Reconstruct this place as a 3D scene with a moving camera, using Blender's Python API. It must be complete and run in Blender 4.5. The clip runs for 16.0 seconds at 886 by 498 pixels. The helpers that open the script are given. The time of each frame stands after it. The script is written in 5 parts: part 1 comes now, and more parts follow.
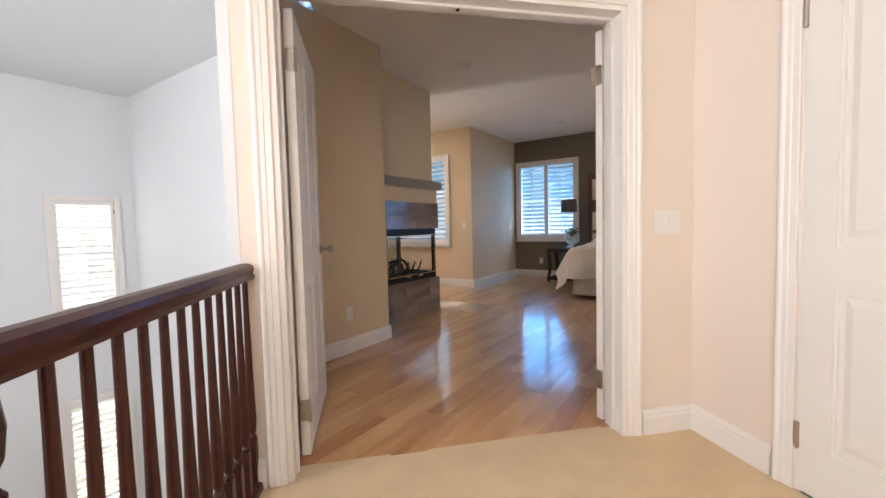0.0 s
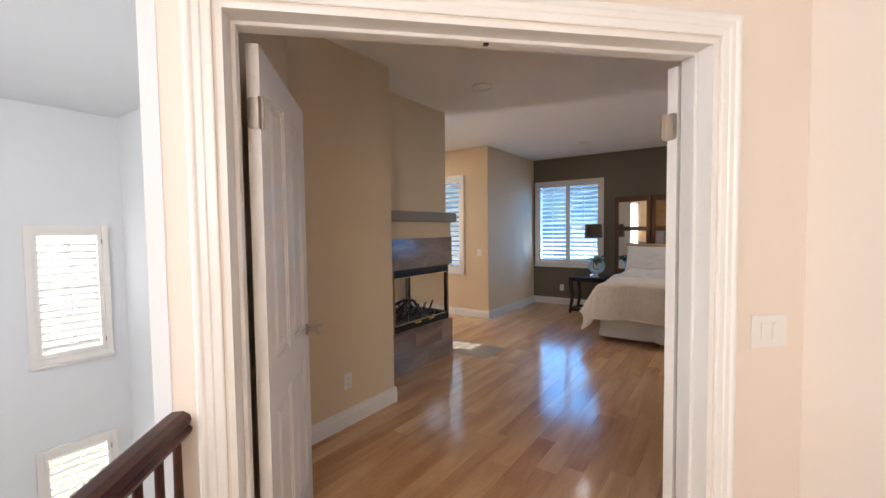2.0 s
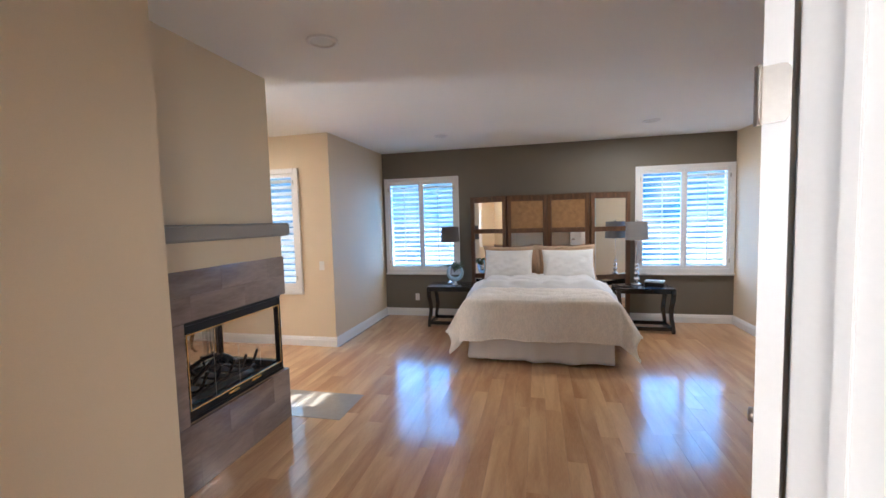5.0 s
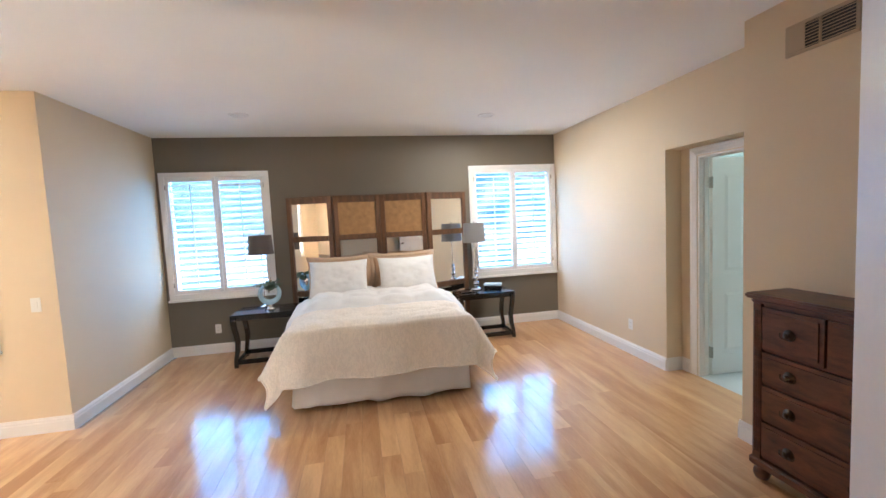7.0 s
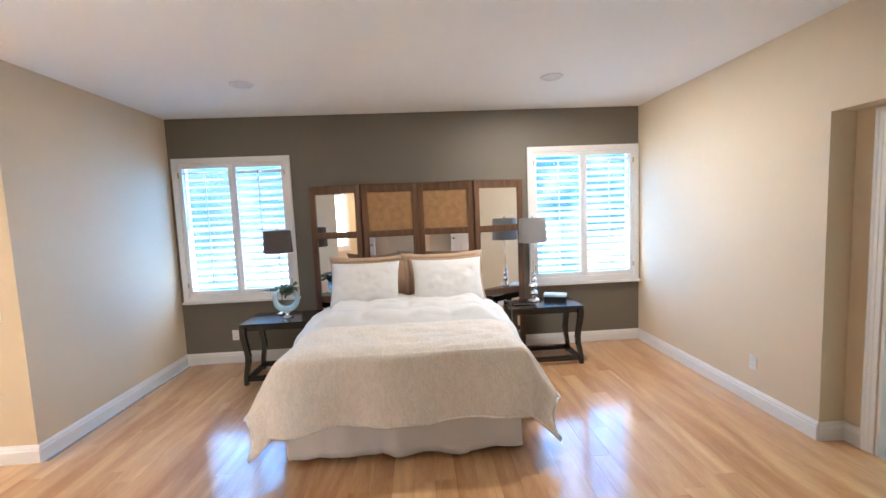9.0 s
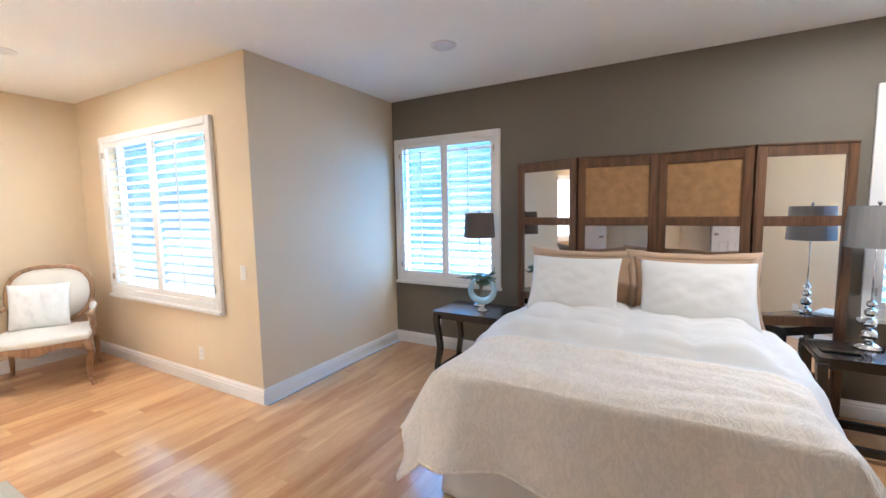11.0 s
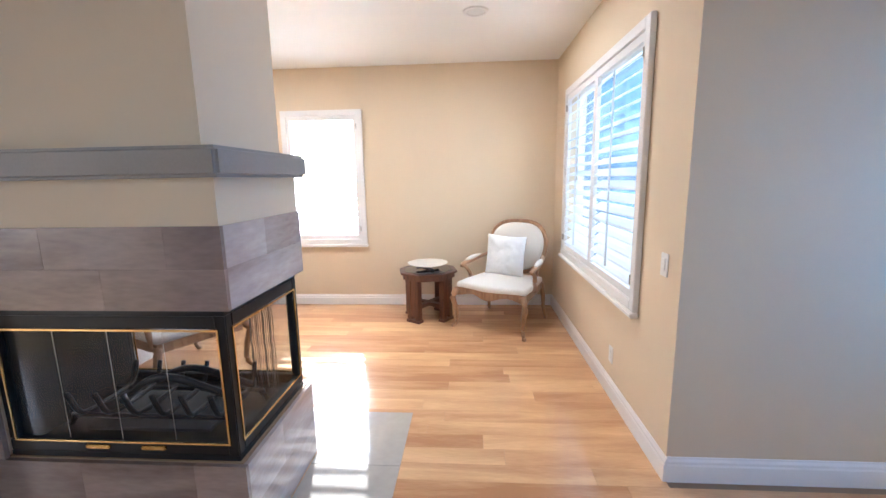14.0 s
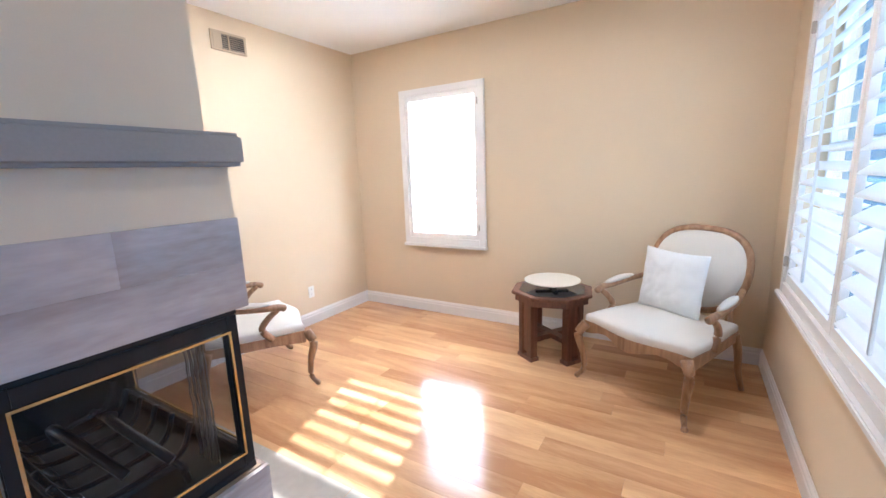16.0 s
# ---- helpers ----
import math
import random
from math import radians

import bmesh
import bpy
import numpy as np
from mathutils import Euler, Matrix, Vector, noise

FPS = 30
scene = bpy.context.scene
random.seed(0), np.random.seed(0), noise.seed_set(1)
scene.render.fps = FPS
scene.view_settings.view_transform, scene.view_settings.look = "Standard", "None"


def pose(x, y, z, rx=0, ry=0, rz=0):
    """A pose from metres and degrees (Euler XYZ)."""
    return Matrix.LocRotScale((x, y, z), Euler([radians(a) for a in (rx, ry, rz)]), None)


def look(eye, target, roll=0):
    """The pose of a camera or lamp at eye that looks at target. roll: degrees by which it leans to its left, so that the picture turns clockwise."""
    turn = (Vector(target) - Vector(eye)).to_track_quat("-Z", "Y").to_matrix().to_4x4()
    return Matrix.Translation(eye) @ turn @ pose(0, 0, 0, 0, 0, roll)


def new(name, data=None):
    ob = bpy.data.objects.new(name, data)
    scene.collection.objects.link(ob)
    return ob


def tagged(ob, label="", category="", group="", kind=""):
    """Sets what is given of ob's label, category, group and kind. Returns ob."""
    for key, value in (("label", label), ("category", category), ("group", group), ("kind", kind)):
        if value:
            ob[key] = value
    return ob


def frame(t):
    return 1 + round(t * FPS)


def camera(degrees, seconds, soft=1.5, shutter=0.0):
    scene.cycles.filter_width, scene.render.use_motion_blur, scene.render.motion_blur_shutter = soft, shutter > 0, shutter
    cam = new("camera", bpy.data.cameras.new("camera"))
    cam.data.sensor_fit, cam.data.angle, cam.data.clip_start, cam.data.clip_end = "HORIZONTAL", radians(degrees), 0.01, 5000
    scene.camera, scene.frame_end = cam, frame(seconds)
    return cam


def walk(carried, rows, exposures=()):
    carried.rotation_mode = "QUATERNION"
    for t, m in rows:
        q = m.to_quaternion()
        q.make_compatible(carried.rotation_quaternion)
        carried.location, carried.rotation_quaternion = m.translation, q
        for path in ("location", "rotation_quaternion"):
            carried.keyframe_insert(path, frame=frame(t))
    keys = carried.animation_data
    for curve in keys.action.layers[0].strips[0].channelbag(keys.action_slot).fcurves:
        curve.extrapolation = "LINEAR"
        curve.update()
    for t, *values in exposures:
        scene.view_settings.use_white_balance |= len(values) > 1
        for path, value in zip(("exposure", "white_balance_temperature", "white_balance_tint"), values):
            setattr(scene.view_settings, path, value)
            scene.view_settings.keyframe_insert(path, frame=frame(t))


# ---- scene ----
cam = camera(94.4, 16.0)
PATH = [
    (0, (0.295, 0.423, 1.056), (-0.808, 2.088, 0.945), -1.4),
    (0.3, (0.246, 0.5, 1.154), (-0.876, 2.152, 1.036), -2.1),
    (0.5, (0.183, 0.552, 1.193), (-0.904, 2.227, 1.086), -2.1),
    (1, (0.108, 0.69, 1.279), (-1.029, 2.334, 1.204), -1.5),
    (1.5, (0.064, 0.797, 1.396), (-1.112, 2.412, 1.299), -0.9),
    (2, (-0.011, 0.858, 1.423), (-1.163, 2.49, 1.33), -0.7),
    (2.5, (-0.164, 0.925, 1.494), (-1.222, 2.621, 1.413), -1.1),
    (3, (-0.267, 1.002, 1.601), (-1.198, 2.768, 1.484), -1.1),
    (5.5, (-0.662, 2.046, 1.599), (-0.932, 4.023, 1.461), -1.5),
    (6, (-0.704, 2.271, 1.601), (-0.726, 4.266, 1.46), -1.5),
    (6.5, (-0.778, 2.504, 1.608), (-0.509, 4.479, 1.454), -2.5),
    (7, (-0.738, 2.738, 1.588), (-0.353, 4.695, 1.439), -2.8),
    (7.5, (-0.701, 2.975, 1.597), (-0.322, 4.933, 1.447), -2.7),
    (8, (-0.641, 3.205, 1.603), (-0.305, 5.171, 1.443), -3.1),
    (10.5, (-0.283, 4.363, 1.564), (-0.932, 6.243, 1.352), -0.6),
    (11, (-0.358, 4.531, 1.53), (-1.335, 6.265, 1.337), -1.0),
    (11.5, (-0.451, 4.748, 1.536), (-1.686, 6.305, 1.309), -1.9),
    (12, (-0.513, 4.969, 1.536), (-2.053, 6.223, 1.302), -1.4),
    (12.5, (-0.648, 5.152, 1.518), (-2.418, 6.047, 1.255), -1.3),
    (13, (-0.876, 5.268, 1.507), (-2.764, 5.859, 1.215), -2.2),
    (13.5, (-1.054, 5.444, 1.49), (-3.019, 5.633, 1.173), -1.9),
    (14, (-1.285, 5.611, 1.49), (-3.252, 5.477, 1.152), -1.0),
    (14.5, (-1.611, 5.715, 1.492), (-3.562, 5.43, 1.157), -2.4),
    (15, (-1.922, 5.878, 1.47), (-3.84, 5.426, 1.128), -2.2),
    (15.5, (-2.216, 5.997, 1.461), (-4.052, 5.291, 1.102), -1.5),
    (16, (-2.481, 6.039, 1.466), (-4.164, 5.023, 1.097), -2.1),
]

EXPOSURES = [(0, 1.45, 6200, 12), (3.0, 1.55, 6150, 12), (5.4, 2.1, 5500, 7), (6.0, 2.35, 5400, 5), (6.6, 2.5, 5850, 7), (7.5, 2.55, 6000, 8), (11.0, 2.42, 5550, 7), (13.0, 2.2, 5200, 8), (14.5, 2.15, 5100, 9), (16, 1.98, 5050, 9)]
walk(cam, [(t, look(eye, target, roll)) for t, eye, target, roll in PATH], EXPOSURES)

# ---- world and large lights ----
SUN_UP, SUN_DIR = 30.0, math.atan2(0.27, 1.0)        # light travels towards +x, a little +y
world = bpy.data.worlds.new("world")
scene.world = world
world.use_nodes = True
wn = world.node_tree
sky = wn.nodes.new("ShaderNodeTexSky")
sky.sky_type, sky.sun_disc = "NISHITA", False
sky.sun_elevation, sky.sun_rotation = radians(SUN_UP), math.pi * 1.5 - SUN_DIR
wn.links.new(sky.outputs[0], wn.nodes["Background"].inputs[0])
wn.nodes["Background"].inputs[1].default_value = 0.12
sun = new("sun", bpy.data.lights.new("sun", "SUN"))
sun.data.energy, sun.data.angle, sun.data.color = 4.8, radians(0.6), (1.0, 0.93, 0.82)
d = Vector((math.cos(SUN_DIR) * math.cos(radians(SUN_UP)), math.sin(SUN_DIR) * math.cos(radians(SUN_UP)), -math.sin(radians(SUN_UP))))
sun.matrix_world = d.to_track_quat("-Z", "Y").to_matrix().to_4x4()


def window_or_fill_light(name, at, facing, w, h, power, colour):
    lamp = new(name, bpy.data.lights.new(name, "AREA"))
    lamp.data.shape, lamp.data.size, lamp.data.size_y = "RECTANGLE", w, h
    lamp.data.energy, lamp.data.color = power, colour
    lamp.matrix_world = look(at, Vector(at) + Vector(facing))
    return lamp


BLUE, DAY = (0.05, 0.40, 1.0), (0.90, 0.96, 1.0)
window_or_fill_light("window_or_fill_light", (-2.49, 8.60, 1.52), (0, -1, 0), 1.15, 1.45, 11, BLUE)
window_or_fill_light("window_or_fill_light", (1.44, 8.60, 1.52), (0, -1, 0), 1.15, 1.45, 11, BLUE)
window_or_fill_light("window_or_fill_light", (-4.55, 6.80, 1.51), (0, -1, 0), 1.8, 1.5, 5, (0.58, 0.81, 1.0))
window_or_fill_light("window_or_fill_light", (-6.25, 3.93, 1.5), (1, 0, 0), 0.9, 1.45, 5, (0.80, 0.92, 1.0))
window_or_fill_light("window_or_fill_light", (-6.25, 2.17, 0.76), (1, 0, 0), 0.62, 1.38, 3, DAY)
window_or_fill_light("window_or_fill_light", (-6.25, 2.17, -1.67), (1, 0, 0), 0.62, 1.38, 3, DAY)
# two fill panels added on the unseen, windowless south wall to light the hall
window_or_fill_light("window_or_fill_light", (-2.9, -1.45, 1.5), (0, 1, -0.1), 2.2, 1.6, 47, (0.97, 0.96, 0.94))
window_or_fill_light("window_or_fill_light", (0.75, -1.45, 1.7), (-0.25, 1, -0.2), 1.4, 1.5, 34, (1.0, 0.94, 0.87))
# fill panel added in the bathroom; no window is modelled there
window_or_fill_light("window_or_fill_light", (4.55, 5.9, 1.5), (-1, 0, 0), 1.0, 1.2, 10, (0.72, 0.95, 1.0))
SPOTS = ((-1.91, 4.21, 0.0), (-1.88, 7.29, 0.6), (0.73, 7.29, 7.0), (-4.64, 5.66, 5.0), (-4.74, 3.70, 5.0))
for x, y, watts in SPOTS[1:]:          # room fill added at the unlit fittings; none at the first
    lamp = window_or_fill_light("downlight_fill", (x, y, 2.718), (0, 0, -1), 0.14, 0.14, watts, (1.0, 0.93, 0.84))
    lamp.data.shape = "DISK"
# unseen lamps added below the sills, as daylight thrown back up by bright ground
SKYLIT, SUNLIT = (0.96, 0.97, 1.0), (1.0, 0.97, 0.92)
window_or_fill_light("ground_bounce_fill", (-2.49, 9.15, 0.30), (0, -0.75, 1), 1.6, 0.9, 60, SKYLIT)
window_or_fill_light("ground_bounce_fill", (1.44, 9.15, 0.30), (0, -0.75, 1), 1.6, 0.9, 60, SKYLIT)
window_or_fill_light("ground_bounce_fill", (-4.55, 7.30, 0.30), (0, -0.75, 1), 2.0, 0.9, 4, SKYLIT)
window_or_fill_light("ground_bounce_fill", (-6.80, 3.93, 0.35), (0.75, 0, 1), 0.9, 1.6, 400, SUNLIT)


# ---- materials ----
def material(name, colour, rough=0.6, metal=0.0, vary=0.06, scale=4.0, grain=120.0, bump=0.05, coat=0.0, spec=0.5, per_object=0.0):
    """A surface with soft patches, fine grain and relief, in object space."""
    m = bpy.data.materials.new(name)
    m.use_nodes = True
    nt = m.node_tree
    b = nt.nodes["Principled BSDF"]
    tc = nt.nodes.new("ShaderNodeTexCoord")
    big = nt.nodes.new("ShaderNodeTexNoise")
    big.inputs["Scale"].default_value, big.inputs["Detail"].default_value = scale, 4
    fine = nt.nodes.new("ShaderNodeTexNoise")
    fine.inputs["Scale"].default_value, fine.inputs["Detail"].default_value = grain, 3
    nt.links.new(tc.outputs["Object"], big.inputs["Vector"])
    nt.links.new(tc.outputs["Object"], fine.inputs["Vector"])
    add = nt.nodes.new("ShaderNodeMath")
    add.operation = "ADD"
    nt.links.new(big.outputs[0], add.inputs[0])
    nt.links.new(fine.outputs[0], add.inputs[1])
    last = add
    if per_object:
        info = nt.nodes.new("ShaderNodeObjectInfo")
        mul = nt.nodes.new("ShaderNodeMath")
        mul.operation = "MULTIPLY_ADD"
        mul.inputs[1].default_value = per_object
        nt.links.new(info.outputs["Random"], mul.inputs[0])
        nt.links.new(add.outputs[0], mul.inputs[2])
        last = mul
    ramp = nt.nodes.new("ShaderNodeMapRange")
    ramp.inputs["From Min"].default_value, ramp.inputs["From Max"].default_value = 0.6, 1.4 + per_object
    ramp.inputs["To Min"].default_value, ramp.inputs["To Max"].default_value = 1 - vary, 1 + vary
    nt.links.new(last.outputs[0], ramp.inputs["Value"])
    mix = nt.nodes.new("ShaderNodeVectorMath")
    mix.operation = "SCALE"
    mix.inputs[0].default_value = colour
    nt.links.new(ramp.outputs[0], mix.inputs["Scale"])
    nt.links.new(mix.outputs[0], b.inputs["Base Color"])
    b.inputs["Roughness"].default_value, b.inputs["Metallic"].default_value = rough, metal
    b.inputs["Coat Weight"].default_value, b.inputs["Specular IOR Level"].default_value = coat, spec
    if bump:
        bp = nt.nodes.new("ShaderNodeBump")
        bp.inputs["Strength"].default_value, bp.inputs["Distance"].default_value = bump, 0.004
        nt.links.new(fine.outputs[0], bp.inputs["Height"])
        nt.links.new(bp.outputs[0], b.inputs["Normal"])
    return m


def glass(name, tint=(1, 1, 1), rough=0.0, gloss_most=0.5, gloss_least=0.05):
    """A clear pane that mirrors more at a glancing angle."""
    m = bpy.data.materials.new(name)
    m.use_nodes = True
    nt = m.node_tree
    nt.nodes.remove(nt.nodes["Principled BSDF"])
    clear, gloss, mix, fr, mr, pw = (nt.nodes.new("ShaderNode" + k) for k in ("BsdfTransparent", "BsdfGlossy", "MixShader", "LayerWeight", "MapRange", "Math"))
    clear.inputs[0].default_value = (*tint, 1)
    gloss.inputs["Roughness"].default_value = rough
    pw.operation, pw.inputs[1].default_value = "POWER", 3.0
    nt.links.new(fr.outputs["Facing"], pw.inputs[0])
    mr.inputs["To Min"].default_value, mr.inputs["To Max"].default_value = gloss_least, gloss_most
    nt.links.new(pw.outputs[0], mr.inputs["Value"])
    nt.links.new(mr.outputs[0], mix.inputs[0])
    nt.links.new(clear.outputs[0], mix.inputs[1])
    nt.links.new(gloss.outputs[0], mix.inputs[2])
    nt.links.new(mix.outputs[0], nt.nodes["Material Output"].inputs[0])
    return m


def wood(name, dark, light, rough=0.4, axis="z", stretch=14.0, coat=0.2, scale=9.0, per_object=0.0):
    """Streaked timber, its grain along one axis of the object."""
    m = bpy.data.materials.new(name)
    m.use_nodes = True
    nt = m.node_tree
    b = nt.nodes["Principled BSDF"]
    tc, mp, ns, fine, rp = (nt.nodes.new("ShaderNode" + k) for k in ("TexCoord", "Mapping", "TexNoise", "TexNoise", "ValToRGB"))
    mp.inputs["Scale"].default_value = [1.0 if c == axis else stretch for c in "xyz"]
    ns.inputs["Scale"].default_value, ns.inputs["Detail"].default_value, ns.inputs["Distortion"].default_value = scale / 4, 6, 0.6
    fine.inputs["Scale"].default_value, fine.inputs["Detail"].default_value = scale * 3, 4
    nt.links.new(tc.outputs["Object"], mp.inputs["Vector"])
    nt.links.new(mp.outputs[0], fine.inputs["Vector"])
    if per_object:
        info = nt.nodes.new("ShaderNodeObjectInfo")
        off = nt.nodes.new("ShaderNodeVectorMath")
        off.operation = "MULTIPLY_ADD"
        off.inputs[1].default_value = (37.0, 37.0, 37.0)
        nt.links.new(info.outputs["Random"], off.inputs[0])
        nt.links.new(mp.outputs[0], off.inputs[2])
        nt.links.new(off.outputs[0], ns.inputs["Vector"])
    else:
        nt.links.new(mp.outputs[0], ns.inputs["Vector"])
    mix = nt.nodes.new("ShaderNodeMath")
    mix.operation = "MULTIPLY_ADD"
    mix.inputs[1].default_value = 0.3
    nt.links.new(fine.outputs[0], mix.inputs[0])
    nt.links.new(ns.outputs[0], mix.inputs[2])
    last = mix
    if per_object:
        sh = nt.nodes.new("ShaderNodeMath")
        sh.operation = "MULTIPLY_ADD"
        sh.inputs[1].default_value = per_object
        nt.links.new(info.outputs["Random"], sh.inputs[0])
        nt.links.new(mix.outputs[0], sh.inputs[2])
        mv = nt.nodes.new("ShaderNodeMath")
        mv.operation = "SUBTRACT"
        mv.inputs[1].default_value = per_object / 2
        nt.links.new(sh.outputs[0], mv.inputs[0])
        last = mv
    rp.color_ramp.elements[0].position, rp.color_ramp.elements[1].position = 0.36, 0.95
    rp.color_ramp.elements[0].color, rp.color_ramp.elements[1].color = (*dark, 1), (*light, 1)
    nt.links.new(last.outputs[0], rp.inputs[0])
    nt.links.new(rp.outputs[0], b.inputs["Base Color"])
    b.inputs["Roughness"].default_value, b.inputs["Coat Weight"].default_value = rough, coat
    b.inputs["Coat Roughness"].default_value = rough * 0.6
    bp = nt.nodes.new("ShaderNodeBump")
    bp.inputs["Strength"].default_value, bp.inputs["Distance"].default_value = 0.06, 0.003
    nt.links.new(fine.outputs[0], bp.inputs["Height"])
    nt.links.new(bp.outputs[0], b.inputs["Normal"])
    return m


WALL = material("beige_paint", (0.70, 0.555, 0.375), 0.75, vary=0.03, scale=1.5, grain=260, bump=0.12)
GREYWALL = material("olive_grey_paint", (0.175, 0.146, 0.108), 0.6, vary=0.05, scale=1.5, grain=260, bump=0.12)
HALLWALL = material("cream_paint", (0.78, 0.68, 0.59), 0.75, vary=0.02, scale=1.5, grain=260, bump=0.1)
STAIRWALL = material("white_wall_paint", (0.72, 0.73, 0.745), 0.75, vary=0.02, scale=1.5, grain=260, bump=0.1)
CEIL = material("ceiling_paint", (0.87, 0.84, 0.785), 0.85, vary=0.02, scale=2, grain=200, bump=0.2)
WHITE = material("white_gloss_paint", (0.80, 0.76, 0.72), 0.35, vary=0.02, scale=3, grain=90, bump=0.02)
CARPET = material("beige_carpet", (0.72, 0.55, 0.35), 0.95, vary=0.1, scale=6, grain=350, bump=0.6, spec=0.1)
SUBFLOOR = material("subfloor_board", (0.25, 0.16, 0.09), 0.7)


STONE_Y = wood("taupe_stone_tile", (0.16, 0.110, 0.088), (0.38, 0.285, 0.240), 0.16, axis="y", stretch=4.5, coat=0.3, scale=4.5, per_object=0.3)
# same stone, grain along x, made paler to paint in the end face's light
STONE_X_LIT = wood("taupe_stone_tile_lit_end", (0.29, 0.215, 0.185), (0.62, 0.52, 0.46), 0.16, axis="x", stretch=4.5, coat=0.3, scale=4.5, per_object=0.12)


# ---- building helpers ----
def box(bm, x0, x1, y0, y1, z0, z1, m=None):
    v = [bm.verts.new((x, y, z)) for x in (x0, x1) for y in (y0, y1) for z in (z0, z1)]
    for f in ((0, 1, 3, 2), (4, 6, 7, 5), (0, 4, 5, 1), (2, 3, 7, 6), (0, 2, 6, 4), (1, 5, 7, 3)):
        bm.faces.new([v[i] for i in f])
    if m:
        bmesh.ops.transform(bm, matrix=m, verts=v)
    return v


def bevelled(bm, width, segments=2):
    bmesh.ops.bevel(bm, geom=list(bm.edges), offset=width, segments=segments, affect="EDGES", clamp_overlap=True)
    return bm


def part(name, bm, mat, parent=None, label="", smooth=False):
    bmesh.ops.recalc_face_normals(bm, faces=bm.faces)
    me = bpy.data.meshes.new(name)
    bm.to_mesh(me)
    bm.free()
    if smooth:
        me.shade_smooth()
    me.materials.append(mat)
    ob = new(name, me)
    ob.parent = parent
    return tagged(ob, label) if label else ob


def block(name, mat, parent, x0, x1, y0, y1, z0, z1, bevel=0.0, label="", m=None, segments=2):
    bm = bmesh.new()
    box(bm, x0, x1, y0, y1, z0, z1)
    if bevel:
        bevelled(bm, bevel, segments)
    if m:
        bmesh.ops.transform(bm, matrix=m, verts=bm.verts)
    return part(name, bm, mat, parent, label, smooth=False)


def thing(name, label, category, m=None, group="", kind=""):
    ob = new(name)
    ob.empty_display_size = 0.1
    if m:
        ob.matrix_world = m
    return tagged(ob, label, category, group, kind)


def wall(name, p0, p1, mat, thick=0.14, z0=0.0, z1=2.73, holes=(), label=""):
    """A wall whose room face lies on the left of the way from p0 to p1; holes: (s0, s1, z0, z1) along it."""
    p0, p1 = Vector((*p0, 0)), Vector((*p1, 0))
    way = (p1 - p0).normalized()
    out = Vector((way.y, -way.x, 0))
    length = (p1 - p0).length
    ss = sorted({0.0, length, *[h[0] for h in holes], *[h[1] for h in holes]})
    zs = sorted({z0, z1, *[h[2] for h in holes], *[h[3] for h in holes]})
    bm = bmesh.new()
    grid = {(i, j): bm.verts.new(p0 + way * s + Vector((0, 0, z))) for i, s in enumerate(ss) for j, z in enumerate(zs)}
    for i in range(len(ss) - 1):
        for j in range(len(zs) - 1):
            s, z = (ss[i] + ss[i + 1]) / 2, (zs[j] + zs[j + 1]) / 2
            if any(h[0] < s < h[1] and h[2] < z < h[3] for h in holes):
                continue
            bm.faces.new([grid[i, j], grid[i + 1, j], grid[i + 1, j + 1], grid[i, j + 1]])
    bmesh.ops.delete(bm, geom=[v for v in bm.verts if not v.link_faces], context="VERTS")
    made = bmesh.ops.extrude_face_region(bm, geom=list(bm.faces))
    bmesh.ops.translate(bm, vec=out * thick, verts=[g for g in made["geom"] if isinstance(g, bmesh.types.BMVert)])
    return tagged(part(name, bm, mat), label or "smooth painted plaster wall", "wall", kind="structure")


def slab(name, points, z0, z1, mat, label, category):
    bm = bmesh.new()
    f = bm.faces.new([bm.verts.new((x, y, z0)) for x, y in points])
    made = bmesh.ops.extrude_face_region(bm, geom=[f])
    bmesh.ops.translate(bm, vec=(0, 0, z1 - z0), verts=[g for g in made["geom"] if isinstance(g, bmesh.types.BMVert)])
    return tagged(part(name, bm, mat), label, category, kind="structure")


def skirting(p0, p1, mat=None, h=0.13, name="baseboard", label="white moulded baseboard along the wall"):
    """A moulded board on the left of the way from p0 to p1."""
    p0, p1 = Vector((*p0, 0)), Vector((*p1, 0))
    way = (p1 - p0).normalized()
    n = Vector((-way.y, way.x, 0))
    prof = [(0, 0), (0.016, 0), (0.016, h * 0.68), (0.012, h * 0.74), (0.012, h * 0.84), (0.006, h * 0.93), (0.004, h), (0, h)]
    bm = bmesh.new()
    a = [bm.verts.new(p0 + n * (u + 0.001) + Vector((0, 0, v - 0.004))) for u, v in prof]
    b = [bm.verts.new(p1 + n * (u + 0.001) + Vector((0, 0, v - 0.004))) for u, v in prof]
    k = len(prof)
    for i in range(k):
        bm.faces.new([a[i], a[(i + 1) % k], b[(i + 1) % k], b[i]])
    bm.faces.new(a)
    bm.faces.new(b)
    return tagged(part(name, bm, mat or WHITE), label, "baseboard", kind="structure")


# ---- the plan ----
H = 2.73
XW, XE, YN = -3.167, 2.10, 8.394             # bedroom
XA, YA, YS = -6.03, 6.565, 2.831             # sitting area
C_HALL, C_ROOM = -2.61, -2.82                # the two faces of the diagonal door wall: x - y
R2 = math.sqrt(2)


def diag(u, c):
    """A point of the line x - y = c, u metres along (1, 1) from x + y = 0."""
    return (u / R2 + c / 2, u / R2 - c / 2)


def along(p):
    return (p[0] + p[1]) / R2


DL, DR = 0.188, 1.762                          # the double door's opening, along the diagonal


def hole_x(x0, x1, start, z0, z1):
    a, b = sorted((abs(x0 - start), abs(x1 - start)))
    return (a, b, z0, z1)


